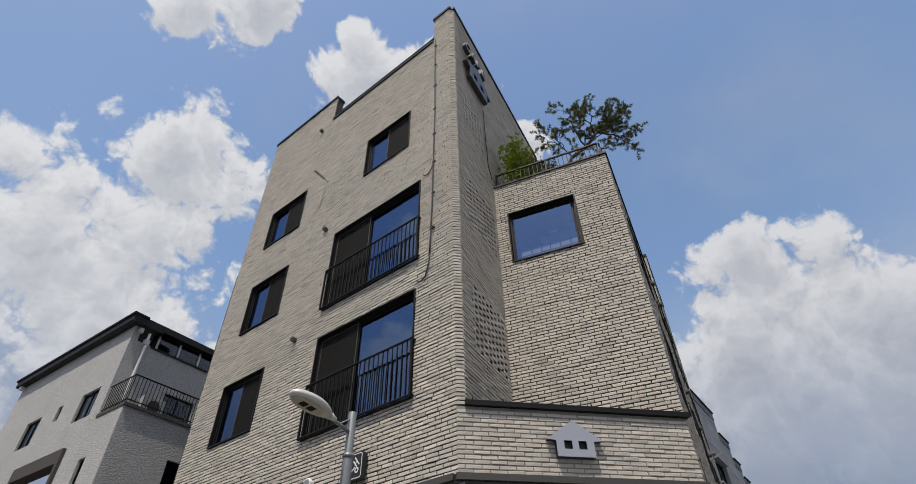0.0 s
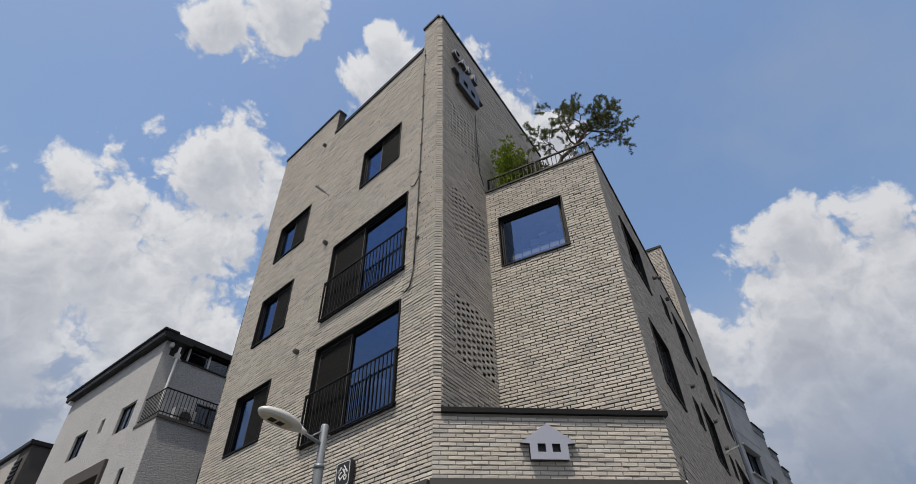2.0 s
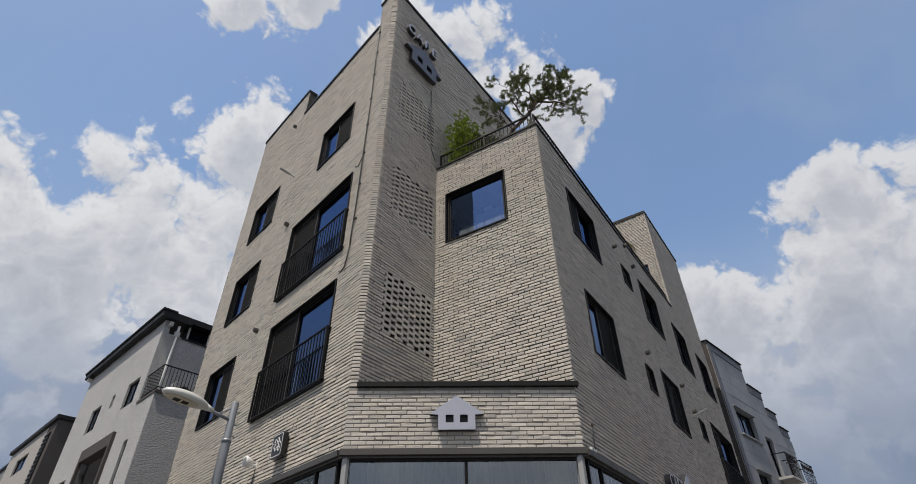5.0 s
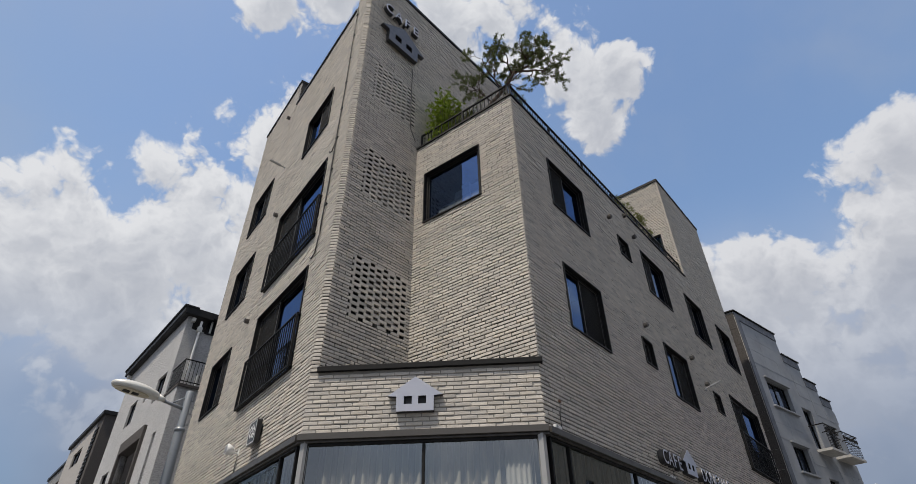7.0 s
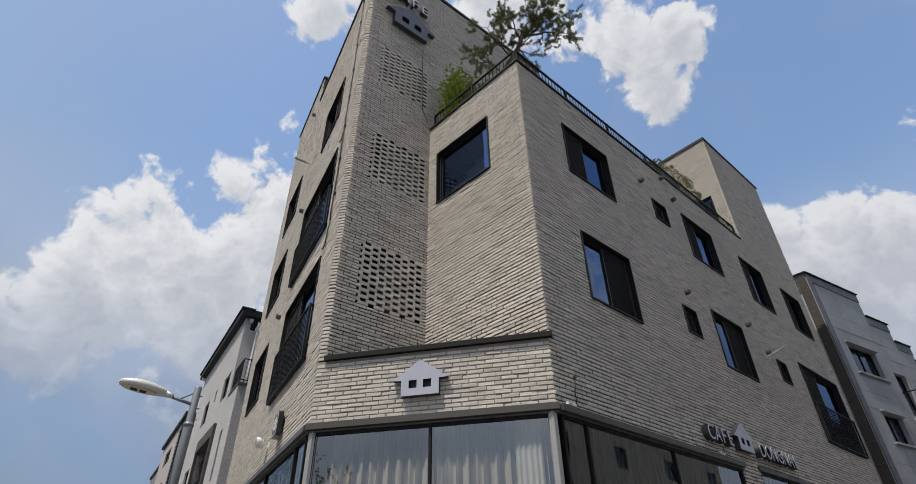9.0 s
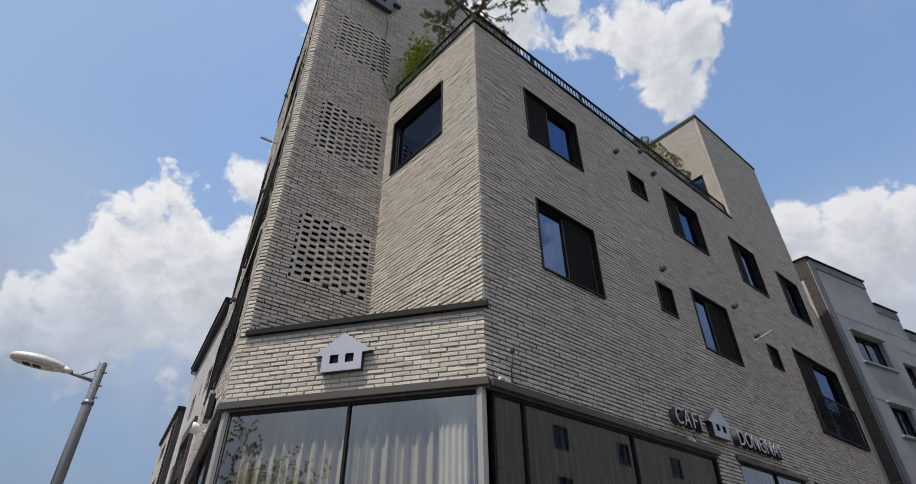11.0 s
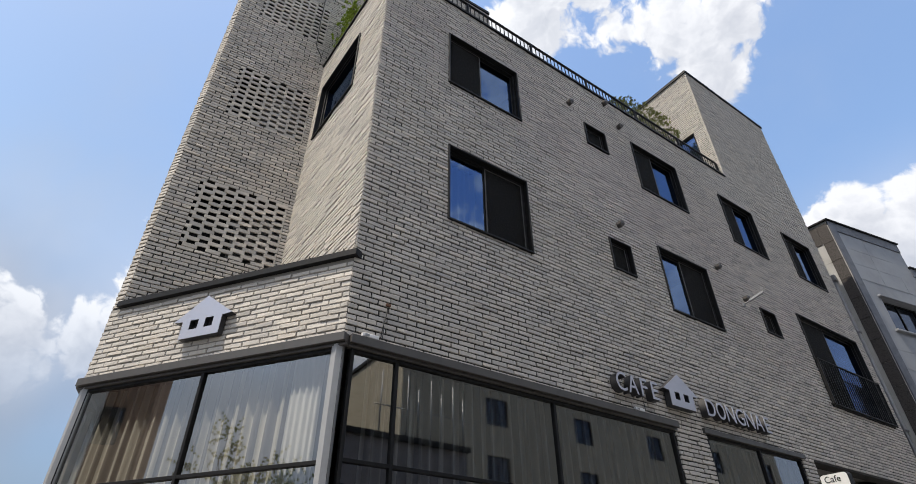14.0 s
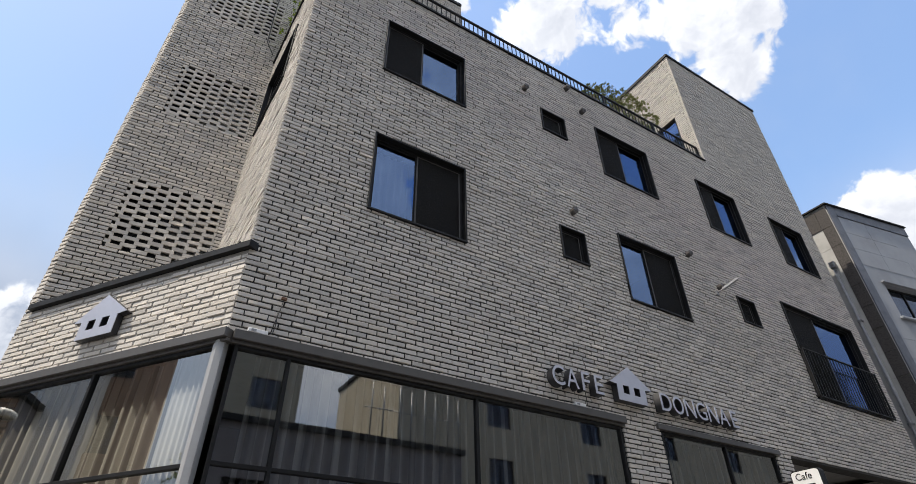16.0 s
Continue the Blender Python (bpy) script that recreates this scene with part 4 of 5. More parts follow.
part("arm", tube([(0.0, 0, 3.25), (0.41, 0, 3.25)], 0.018, 8), BLACK, ps)

# ---- fixtures on the walls ----
VENTGREY = plain("vent_grey", (0.11, 0.10, 0.095), None, 0.5, 0.4, amount=0.3)
ALU = plain("galvanised", (0.30, 0.305, 0.31), (0.2, 0.205, 0.21), 0.5, 0.5, amount=0.35, relief=0.05)


def vent(m, x, z):
    v = thing("vent_cap", "small dark grey round vent cap on the brick", "vent", m @ Matrix.Translation((x, 0, z)), "vent caps on the walls")
    bm = tube([(0, 0.0, 0), (0, -0.09, 0), (0, -0.115, -0.01)], [0.045, 0.048, 0.04], 14)
    part("pipe", bm, VENTGREY, v)
    hood = prism([(-0.055, 0.0), (-0.055, 0.05), (-0.03, 0.066), (0.03, 0.066), (0.055, 0.05), (0.055, 0.0)], -0.125, -0.01)
    part("hood", hood, VENTGREY, v)


for x, z in ((6.134, 10.64), (7.358, 11.42), (7.706, 10.85), (6.922, 7.735), (10.03, 7.91), (10.777, 7.36)):
    vent(M_RIGHT, x, z)
for s, z in ((5.33, 16.1), (4.1, 11.04), (4.5, 7.97)):
    vent(M_LEFT, LEFT_LENGTH - s, z)


def arm_light(base, tip, label):
    """A slim floodlight bar on an arm."""
    base, tip = Vector(base), Vector(tip)
    way = (tip - base).normalized()
    a = thing("arm_light", label, "wall light", Matrix.Translation(base))
    part("arm", tube([(0, 0, 0), (tip - base) * 0.35], 0.016, 8), ALU, a)
    turn = (tip - base).to_track_quat("X", "Z").to_matrix().to_4x4()
    part("head", boxes((0, 0.34, -0.032, 0.032, -0.022, 0.018), *[(0.02 + 0.03 * k, 0.034 + 0.03 * k, -0.03, 0.03, 0.018, 0.034) for k in range(11)], bevel=0.003), ALU, a, "ribbed metal head", Matrix.Translation((tip - base) * 0.3) @ turn)
    part("mount", boxes((-0.04, 0.04, -0.03, 0.03, -0.05, 0.05), bevel=0.006), ALU, a)


arm_light((0.70, 7.36, 13.16), (0.17, 7.50, 13.24), "slim grey arm light high on the west wall")
arm_light((10.64, -0.02, 7.20), (10.86, -0.42, 7.41), "slim grey arm light on the south wall")

# round white floodlight by the cafe glass
fl = thing("floodlight", "round white floodlight on a bracket above the cafe glass", "wall light", M_LEFT @ Matrix.Translation((LEFT_LENGTH - 3.0, 0, 4.55)))
part("head", tube([(0, -0.10, 0), (0.0, -0.13, 0.0), (-0.0, -0.2, 0.02), (-0.0, -0.25, 0.035), (0, -0.255, 0.035)], [0.03, 0.075, 0.095, 0.10, 0.085], 20), WHITE, fl)
part("bracket", boxes((-0.02, 0.02, -0.12, 0.0, -0.03, 0.0), (-0.03, 0.03, -0.02, 0.0, -0.07, 0.05), bevel=0.003), WHITE, fl)
part("lens", tube([(0, -0.254, 0.035), (0, -0.262, 0.036)], [0.078, 0.074], 20), ALU, fl)
part("cable", tube([(0, -0.02, -0.05), (0.01, -0.03, -0.2), (0.0, -0.03, -0.42)], 0.006, 6), CABLE, fl)

for x in (2.08, 6.42):
    d = thing("led_driver", "small white electrical box lying on the flashing", "electrical box", M_RIGHT @ pose(x, -0.045, SHOP_TOP + 0.017, 0, 0, 2))
    part("box", boxes((-0.10, 0.10, -0.025, 0.02, 0.0, 0.045), bevel=0.005), WHITE, d)
    part("wire", tube([(0.10, 0, 0.02), (0.15, 0.0, 0.04), (0.17, 0.02, 0.16), (0.165, 0.025, 0.30)], 0.005, 6), CABLE, d)
    part("label_plate", boxes((-0.07, -0.02, -0.0285, -0.025, 0.01, 0.035)), ALU, d)
jb = thing("junction_wire", "rusty wire end and clip on the brick", "wire", M_RIGHT @ Matrix.Translation((2.28, -0.02, 4.62)))
part("clip", boxes((-0.03, 0.03, -0.02, 0.01, -0.012, 0.02), bevel=0.004), plain("rust", (0.16, 0.09, 0.06), None, 0.9), jb)
part("wire", tube([(0.0, -0.008, 0), (-0.02, -0.01, -0.15), (-0.05, -0.012, -0.30), (-0.07, -0.02, -0.43)], 0.005, 6), CABLE, jb)

# cables down the west wall
def left_cable(points, r=0.014):
    bm = tube([(LEFT_LENGTH - s, -0.045 if i % 2 else -0.035, z) for i, (s, z) in enumerate(points)], r, 8)
    return bm


cb = thing("wall_cable", "dark conduit clipped down the brick with loops to the windows", "cable", M_LEFT)
part("conduit", left_cable([(0.50, 16.4), (0.485, 14.5), (0.475, 12.9), (0.49, 11.2), (0.52, 9.6), (0.545, 8.6), (0.56, 8.35)], 0.015), CABLE, cb)
part("loop", left_cable([(0.49, 10.98), (0.55, 10.80), (0.66, 10.70), (0.76, 10.72), (0.80, 10.80)], 0.013), CABLE, cb)
part("loop", left_cable([(0.56, 8.36), (0.58, 8.1), (0.66, 7.86), (0.78, 7.78), (0.88, 7.86)], 0.013), CABLE, cb)
for z in (16.0, 15.0, 14.0, 13.0, 12.0, 11.0, 10.0, 9.0):
    part("clip", boxes((LEFT_LENGTH - 0.53, LEFT_LENGTH - 0.44, -0.055, -0.015, z - 0.012, z + 0.012)), CABLE, cb)
wc = thing("wall_wire", "thin dark wire running down from the house sign", "cable", M_PERF)
part("wire", tube([(1.62, -0.03, 14.6), (1.63, -0.025, 13.2), (1.66, -0.028, 12.2), (1.85, -0.025, 11.85)], 0.009, 6), CABLE, wc)
fin = thing("roof_spikes", "row of small dark fixings along the band cap", "fixing", M_CHAMFER)
for k in range(8):
    part("spike", tube([(0.25 + 0.47 * k, -0.03, BAND_TOP + 0.10), (0.24 + 0.47 * k, -0.03, BAND_TOP + 0.145)], [0.014, 0.006], 6), BLACK, fin)

# ---- street lamp ----
POLE = plain("lamp_pole_paint", (0.23, 0.25, 0.27), (0.17, 0.18, 0.2), 0.45, 0.3, amount=0.35, relief=0.05)
HEADGREY = plain("lamp_shell", (0.60, 0.60, 0.57), (0.48, 0.48, 0.46), 0.4, 0.1, amount=0.25, relief=0.02)
LENS = plain("lamp_lens", (0.55, 0.50, 0.38), (0.3, 0.27, 0.2), 0.25, amount=0.4, relief=0.0)
lamp = thing("street_lamp", "grey steel street lamp with an oval pale shell head", "street lamp", pose(-1.81, 3.76, 0))
part("pole", tube([(0, 0, 0), (0, 0, 4.05), (0, 0, 4.06)], [0.078, 0.062, 0.06], 20), POLE, lamp)
part("sleeve", tube([(0, 0, 4.03), (0, 0, 4.05), (0, 0, 4.585), (0, 0, 4.60)], [0.058, 0.052, 0.052, 0.045], 20), POLE, lamp)
part("collar", tube([(0, 0, 4.02), (0, 0, 4.07)], 0.07, 20), POLE, lamp)
part("arm", tube([(0, 0, 4.33), Vector((-0.42, 0.06, 4.415))], [0.024, 0.022], 12), POLE, lamp)
part("brace", tube([(0, 0, 4.53), Vector((-0.2, 0.03, 4.385))], 0.011, 8), POLE, lamp)
for z in (4.12, 4.28, 4.46):
    part("bolt", tube([(0.045, -0.03, z), (0.075, -0.045, z)], 0.012, 6), ALU, lamp)


def lamp_head():
    """An oval shell, domed above, with a flat glazed belly."""
    bm = bmesh.new()
    n, rings = 28, 9
    grid = []
    for r in range(rings):
        u = r / (rings - 1)
        row = []
        for k in range(n):
            a = 2 * math.pi * k / n
            x, y = math.cos(a), math.sin(a)
            taper = 1.0 - 0.34 * max(x, 0) ** 2
            rad = math.sin(u * math.pi / 2)
            row.append(bm.verts.new((0.335 * x * rad, 0.155 * y * rad * taper, 0.095 * math.cos(u * math.pi / 2) ** 0.8)))
        grid.append(row)
    for r in range(1, rings - 1):
        for k in range(n):
            f = bm.faces.new((grid[r][k], grid[r][(k + 1) % n], grid[r + 1][(k + 1) % n], grid[r + 1][k]))
            f.smooth = True
    bm.faces.new(grid[1]).smooth = True
    low = [bm.verts.new((v.co.x * 0.93, v.co.y * 0.9, -0.035)) for v in grid[-1]]
    for k in range(n):
        bm.faces.new((grid[-1][k], low[k], low[(k + 1) % n], grid[-1][(k + 1) % n])).smooth = True
    bm.faces.new(low[::-1])
    for v in grid[0]:
        if not v.link_faces:
            bm.verts.remove(v)
    return bm


head_m = Matrix.Translation((-0.69, 0.10, 4.455)) @ Matrix(((0.975, 0.19, 0, 0), (-0.19, 0.975, 0, 0), (0, 0, 1, 0), (0, 0, 0, 1))) @ pose(0, 0, 0, 0, 7, 0)
hd_part = part("head", lamp_head(), HEADGREY, lamp, "pale oval lamp shell", head_m)
oval = [(0.235 * math.cos(2 * math.pi * k / 24) - 0.05, 0.112 * math.sin(2 * math.pi * k / 24)) for k in range(24)]
lens = bmesh.new()
a = [lens.verts.new((x, y, -0.036)) for x, y in oval]
b = [lens.verts.new((x * 0.96 - 0.002, y * 0.96, -0.05)) for x, y in oval]
lens.faces.new(b)
for k in range(24):
    lens.faces.new((a[k], a[(k + 1) % 24], b[(k + 1) % 24], b[k]))
part("lens", lens, LENS, hd_part, "yellowed lamp lens")
part("lamp_tray", boxes((-0.16, -0.07, -0.05, 0.05, -0.054, -0.049), (-0.04, 0.05, -0.05, 0.05, -0.054, -0.049)), BLACK, hd_part)
part("neck", tube([(0.30, 0, 0.0), (0.36, 0, -0.005), (0.40, 0, -0.01)], [0.05, 0.035, 0.03], 12), HEADGREY, hd_part)

# ---- plants on the terrace ----
BARK = plain("pine_bark", (0.11, 0.075, 0.055), (0.05, 0.038, 0.03), 0.95, scale=14.0, amount=0.7, relief=0.9, fine=50.0)
NEEDLE = leaf_material("pine_needles", (0.09, 0.12, 0.045), (0.24, 0.27, 0.12))
LIME = leaf_material("bright_leaves", (0.16, 0.25, 0.025), (0.34, 0.42, 0.06))
LEAFGREEN = leaf_material("street_leaves", (0.10, 0.16, 0.04), (0.22, 0.28, 0.09))
OLIVE = leaf_material("olive_leaves", (0.10, 0.125, 0.04), (0.23, 0.24, 0.09))


def tufts(points, rnd, count, length, width, spread=1.0, up=0.5):
    """Many thin leaves fanned out at each point, as one mesh."""
    verts, faces = [], []
    for p, way in points:
        for _ in range(count):
            d = Vector((rnd.gauss(0, 1), rnd.gauss(0, 1), rnd.gauss(up, 1))).normalized()
            d = (d * spread + way).normalized()
            side = d.orthogonal().normalized()
            side.rotate(Matrix.Rotation(rnd.uniform(0, 6.28), 3, d))
            l, w = length * rnd.uniform(0.65, 1.2), width * rnd.uniform(0.7, 1.3)
            k = len(verts)
            q = p + d * l * 0.08
            bend = Vector((0, 0, -l * rnd.uniform(0.0, 0.15)))
            verts += [q - side * w * 0.3, q + side * w * 0.3, q + d * l * 0.55 + side * w * 0.5, q + d * l + bend, q + d * l * 0.55 - side * w * 0.5]
            faces.append((k, k + 1, k + 2, k + 3, k + 4))
    me = bpy.data.meshes.new("foliage")
    me.from_pydata([tuple(v) for v in verts], [], faces)
    return me


def bough(rnd, start, way, length, radius, depth, wood, tips, droop=-0.06, bend=0.33):
    pts, p, d = [start], Vector(start), Vector(way).normalized()
    steps = 5
    for i in range(steps):
        d = (d + Vector((rnd.gauss(0, bend), rnd.gauss(0, bend), rnd.gauss(0, bend * 0.7) - droop))).normalized()
        p = p + d * length / steps
        pts.append(p.copy())
        if depth > 0 and i >= 1:
            for _ in range(2 if rnd.random() < 0.55 else 1):
                turn = (d + Vector((rnd.gauss(0, 0.8), rnd.gauss(0, 0.8), rnd.gauss(0.1, 0.5)))).normalized()
                bough(rnd, p.copy(), turn, length * rnd.uniform(0.42, 0.62), radius * (1 - i / steps) * 0.55 + 0.003, depth - 1, wood, tips, droop, bend)
        if depth == 0 and i >= 1:
            tips.append((p.copy(), d.copy()))
    radii = [radius * (1 - 0.75 * i / steps) for i in range(steps + 1)]
    tube(pts, radii, 6 if depth else 4, wood, caps=False)
    return p


def pine(name, label, base, trunk, limbs, seed, needle=0.10, mat=NEEDLE, count=34, width=0.008, radius=0.065, depth=1, spread=1.0):
    """A garden pine: bent trunk, spreading limbs, needles in tufts with gaps between them."""
    rnd = random.Random(seed)
    tree = thing(name, label, "tree", Matrix.Translation(base))
    wood, tips = bmesh.new(), []
    tube(trunk, [radius * (1 - 0.45 * i / (len(trunk) - 1)) for i in range(len(trunk))], 9, wood)
    for start, way, length, r in limbs:
        bough(rnd, Vector(start), Vector(way), length, r, depth, wood, tips)
    for f in wood.faces:
        f.smooth = True
    part("trunk", wood, BARK, tree, "rough dark bark and bare limbs")
    tagged(part("crown", tufts(tips, rnd, count, needle, width, spread), mat, tree, "needles in loose tufts"), kind="")
    return tree


DECK = TERRACE - 0.6
pine("pine_tree", "garden pine with bent trunk and flat open crown on the terrace", (2.22, 1.10, DECK),
     [(0, 0.0, 0), (0.03, -0.06, 0.6), (-0.02, -0.14, 1.0), (0.0, -0.30, 1.33), (-0.03, -0.68, 1.48), (0.0, -0.90, 1.72), (0.0, -1.05, 1.93)],
     [((0.0, -1.05, 1.93), (0.45, -0.85, 0.05), 0.9, 0.036), ((0.0, -1.03, 1.90), (0.1, -0.30, 1.0), 0.90, 0.030), ((-0.02, -0.72, 1.52), (-0.1, 0.45, 0.95), 0.95, 0.028),
      ((0.0, -1.0, 1.86), (-0.2, 0.30, 1.0), 0.85, 0.026), ((0.0, -0.92, 1.76), (0.35, 0.65, 0.9), 0.95, 0.028), ((0.0, -0.32, 1.35), (0.0, 0.75, 0.75), 0.85, 0.022),
      ((0.02, -1.04, 1.92), (0.5, -0.45, 0.7), 0.85, 0.028), ((0.0, -0.88, 1.70), (0.5, -0.45, 0.1), 0.60, 0.020)], 4, depth=2, needle=0.075, count=34, width=0.0065)
pine("bare_shrub", "thin shrub with sparse olive leaves behind the railing", (2.45, 1.75, DECK),
     [(0, 0, 0), (0.02, 0.0, 0.5), (-0.03, 0.05, 0.9)],
     [((-0.02, 0.03, 0.8), (-0.2, 0.4, 1.0), 0.95, 0.016), ((0, 0.02, 0.7), (0.3, -0.3, 1.0), 0.9, 0.015), ((0, 0.02, 0.6), (-0.4, -0.2, 1.0), 0.85, 0.014)], 9, 0.045, OLIVE, 7, 0.016, 0.022)


def leafy(name, label, base, height, spread, seed, mat, leaf=0.055, width=0.024, stems=9, count=7, cone=0.75):
    """Upright stems with many small leaves, thinner to the top."""
    rnd = random.Random(seed)
    tree = thing(name, label, "shrub", Matrix.Translation(base))
    wood, tips = bmesh.new(), []
    for s in range(stems):
        a, r = rnd.uniform(0, 6.28), spread * rnd.uniform(0.0, 0.75)
        h = height * rnd.uniform(0.72, 1.0) * (1 - 0.25 * r / spread)
        foot = Vector((0.25 * r * math.cos(a), 0.25 * r * math.sin(a), 0))
        head = Vector((r * math.cos(a), r * math.sin(a), h))
        pts = [foot.lerp(head, k / 5) + Vector((rnd.gauss(0, 0.02), rnd.gauss(0, 0.02), 0)) for k in range(6)]
        tube(pts, [0.012 * (1 - 0.13 * k) for k in range(6)], 5, wood, caps=False)
        for k in range(34):
            u = rnd.uniform(0.2, 1.0)
            reach = spread * 0.42 * (1 - cone * (u - 0.2))
            p = foot.lerp(head, u) + Vector((rnd.gauss(0, reach * 0.5), rnd.gauss(0, reach * 0.5), rnd.gauss(0, 0.04)))
            tips.append((p, Vector((0, 0, 0.4))))
    part("trunk", wood, BARK, tree)
    part("crown", tufts(tips, rnd, count, leaf, width, 1.0, 0.3), mat, tree, "small fresh green leaves")
    return tree


leafy("bamboo_shrub", "bright green leafy shrub behind the terrace railing", (2.15, 2.25, DECK), 3.05, 0.66, 21, LIME, stems=40, count=13, leaf=0.06, width=0.024, cone=0.55)
leafy("low_shrub", "low green shrub along the terrace railing", (2.3, 1.62, DECK), 2.15, 0.6, 22, OLIVE, stems=20, count=10, leaf=0.065, width=0.026)


def cloud_pine(name, label, base, seed, balls):
    """A trained pine with rounded pads of needles on bare limbs."""
    rnd = random.Random(seed)
    tree = thing(name, label, "tree", Matrix.Translation(base))
    wood, tips = bmesh.new(), []
    tube([(0, 0, 0), (0.05, 0.05, 0.8), (-0.02, 0.1, 1.6)], [0.05, 0.04, 0.03], 8, wood)
    for (x, y, z), r in balls:
        c = Vector((x, y, z))
        tube([(0.0, 0.06, 1.0), Vector((x * 0.5, y * 0.5 + 0.05, 0.5 + z * 0.5)), c], [0.025, 0.018, 0.01], 6, wood)
        for _ in range(120):
            d = Vector((rnd.gauss(0, 1), rnd.gauss(0, 1), rnd.gauss(0.2, 1))).normalized()
            tips.append((c + Vector((d.x, d.y, d.z * 0.7)) * r * rnd.uniform(0.55, 1.0), d))
    part("trunk", wood, BARK, tree)
    part("crown", tufts(tips, rnd, 11, 0.08, 0.014, 0.6), OLIVE, tree, "rounded pads of needles")
    return tree


cloud_pine("trained_pine", "trained pine with rounded pads beside the stair tower", (10.55, 0.95, DECK), 31,
           [((-0.15, 0.35, 3.55), 0.34), ((-0.5, 0.3, 3.15), 0.30), ((0.25, 0.1, 3.35), 0.32), ((0.55, -0.15, 2.75), 0.32), ((0.15, -0.2, 2.65), 0.30), ((0.8, -0.25, 2.35), 0.25), ((-0.35, 0.0, 2.6), 0.26), ((-0.95, 0.1, 2.85), 0.28)])

# ---- neighbouring buildings ----

def split_face(name, light, dark):
    """Rough split-faced tile in thin courses."""
    m, g, b = material(name)
    p = g.vector("MULTIPLY", place(g), (1.0, 1.0, 2.4))
    cells = g.add("ShaderNodeTexVoronoi")
    g.put(cells.inputs["Vector"], p)
    cells.inputs["Scale"].default_value = 13.0
    lump = g.noise(p, 19.0, 5.0, 0.65)
    height = g.math("ADD", g.math("MULTIPLY", cells.outputs["Distance"], 0.7), lump)
    colour = g.mix(g.remap(height, 0.5, 1.05), rgba(dark), rgba(light))
    colour = g.mix(g.remap(g.noise(place(g), 0.6, 4.0), 0.4, 0.75, 0.0, 0.3), colour, rgba(dark))
    g.put(b.inputs["Base Color"], colour)
    b.inputs["Roughness"].default_value = 0.9
    bump(g, b, height, 0.9, 0.018)
    return m



PALE = split_face("pale_split_tile", (0.49, 0.49, 0.49), (0.31, 0.31, 0.312))
GREYSTONE = plain("grey_granite", (0.27, 0.285, 0.31), (0.19, 0.20, 0.22), 0.6, scale=1.2, amount=0.5, relief=0.15, fine=90.0)
BANDSTONE = plain("slate_granite", (0.105, 0.115, 0.14), (0.07, 0.075, 0.09), 0.55, scale=4.0, amount=0.5, relief=0.1, fine=120.0)
DARKSTONE = plain("dark_granite", (0.10, 0.092, 0.088), (0.025, 0.024, 0.023), 0.85, scale=25.0, amount=0.6, relief=0.1, fine=60.0, shine=0.12)
SIDESTONE = plain("pale_granite", (0.46, 0.455, 0.44), (0.27, 0.265, 0.255), 0.75, scale=1.5, amount=0.4, relief=0.1)
ROOFBLACK = plain("roof_metal", (0.014, 0.0145, 0.016), None, 0.55, 0.0, amount=0.3, relief=0.05, shine=0.25)


def pane_window(parent, m, x0, x1, z0, z1, sill=None, deep=0.14, cuts=1):
    """A recessed window: frame, glass, and a sill if it has one."""
    w = part("window", lattice(x0, x1, z0, z1, deep - 0.06, deep, 0.05, [x0 + (x1 - x0) * (k + 1) / (cuts + 1) for k in range(cuts)]), BLACK, parent, m=m)
    part("pane", sheet(x0 + 0.03, x1 - 0.03, deep - 0.03, z0 + 0.03, z1 - 0.03), NEARGLASS, w)
    # black sheet behind the pane stands in for the unlit room
    part("dark_backing", boxes((x0, x1, deep + 0.05, deep + 0.06, z0, z1)), BLACK, w)
    if sill:
        part("sill", boxes((x0 - 0.12, x1 + 0.12, -0.10, 0.05, z0 - 0.08, z0 - 0.01), bevel=0.008), sill, w)
        part("lintel", boxes((x0 - 0.12, x1 + 0.12, -0.10, 0.05, z1 + 0.01, z1 + 0.07), bevel=0.008), sill, w)


nd = Vector((1.4, 8.5)).normalized()
no = Vector((3.45, 18.2))
nb = thing("pale_house", "pale grey textured three-storey house with black eaves and a corner balcony", "building")
NM = wall_frame(no + nd * 8.9, -nd)
nl = 8.9
nside = Vector((nd.y, -nd.x))
upper = [(nl - 1.95, nl - 0.7, 9.78, 10.86), (nl - 3.72, nl - 3.36, 10.3, 10.88), (nl - 6.15, nl - 4.95, 9.74, 10.85)]
lower = [(nl + 0.05, nl + 0.45, 6.2, 8.1), (nl - 4.6, nl - 1.35, 5.6, 8.3), (nl - 7.3, nl - 6.1, 6.6, 7.9)]
part("wall", slab(nl, 9.5, 13.2, upper, 0.0, 0.25), PALE, nb, "pale textured wall", NM)
part("wall", slab(nl + 1.65, 0.0, 9.5, lower, 0.0, 0.25), PALE, nb, "pale textured wall", NM)
for h in upper + lower[:1] + lower[2:]:
    pane_window(nb, NM, *h, cuts=0 if h[1] - h[0] < 0.6 else 1)
part("portal", boxes((nl - 4.75, nl - 1.25, -0.12, 0.3, 8.25, 8.75), (nl - 1.4, nl - 1.25, -0.12, 0.3, 5.0, 8.3), (nl - 4.75, nl - 4.6, -0.12, 0.3, 5.0, 8.3), bevel=0.01), DARKSTONE, nb, "dark stone portal frame", NM)
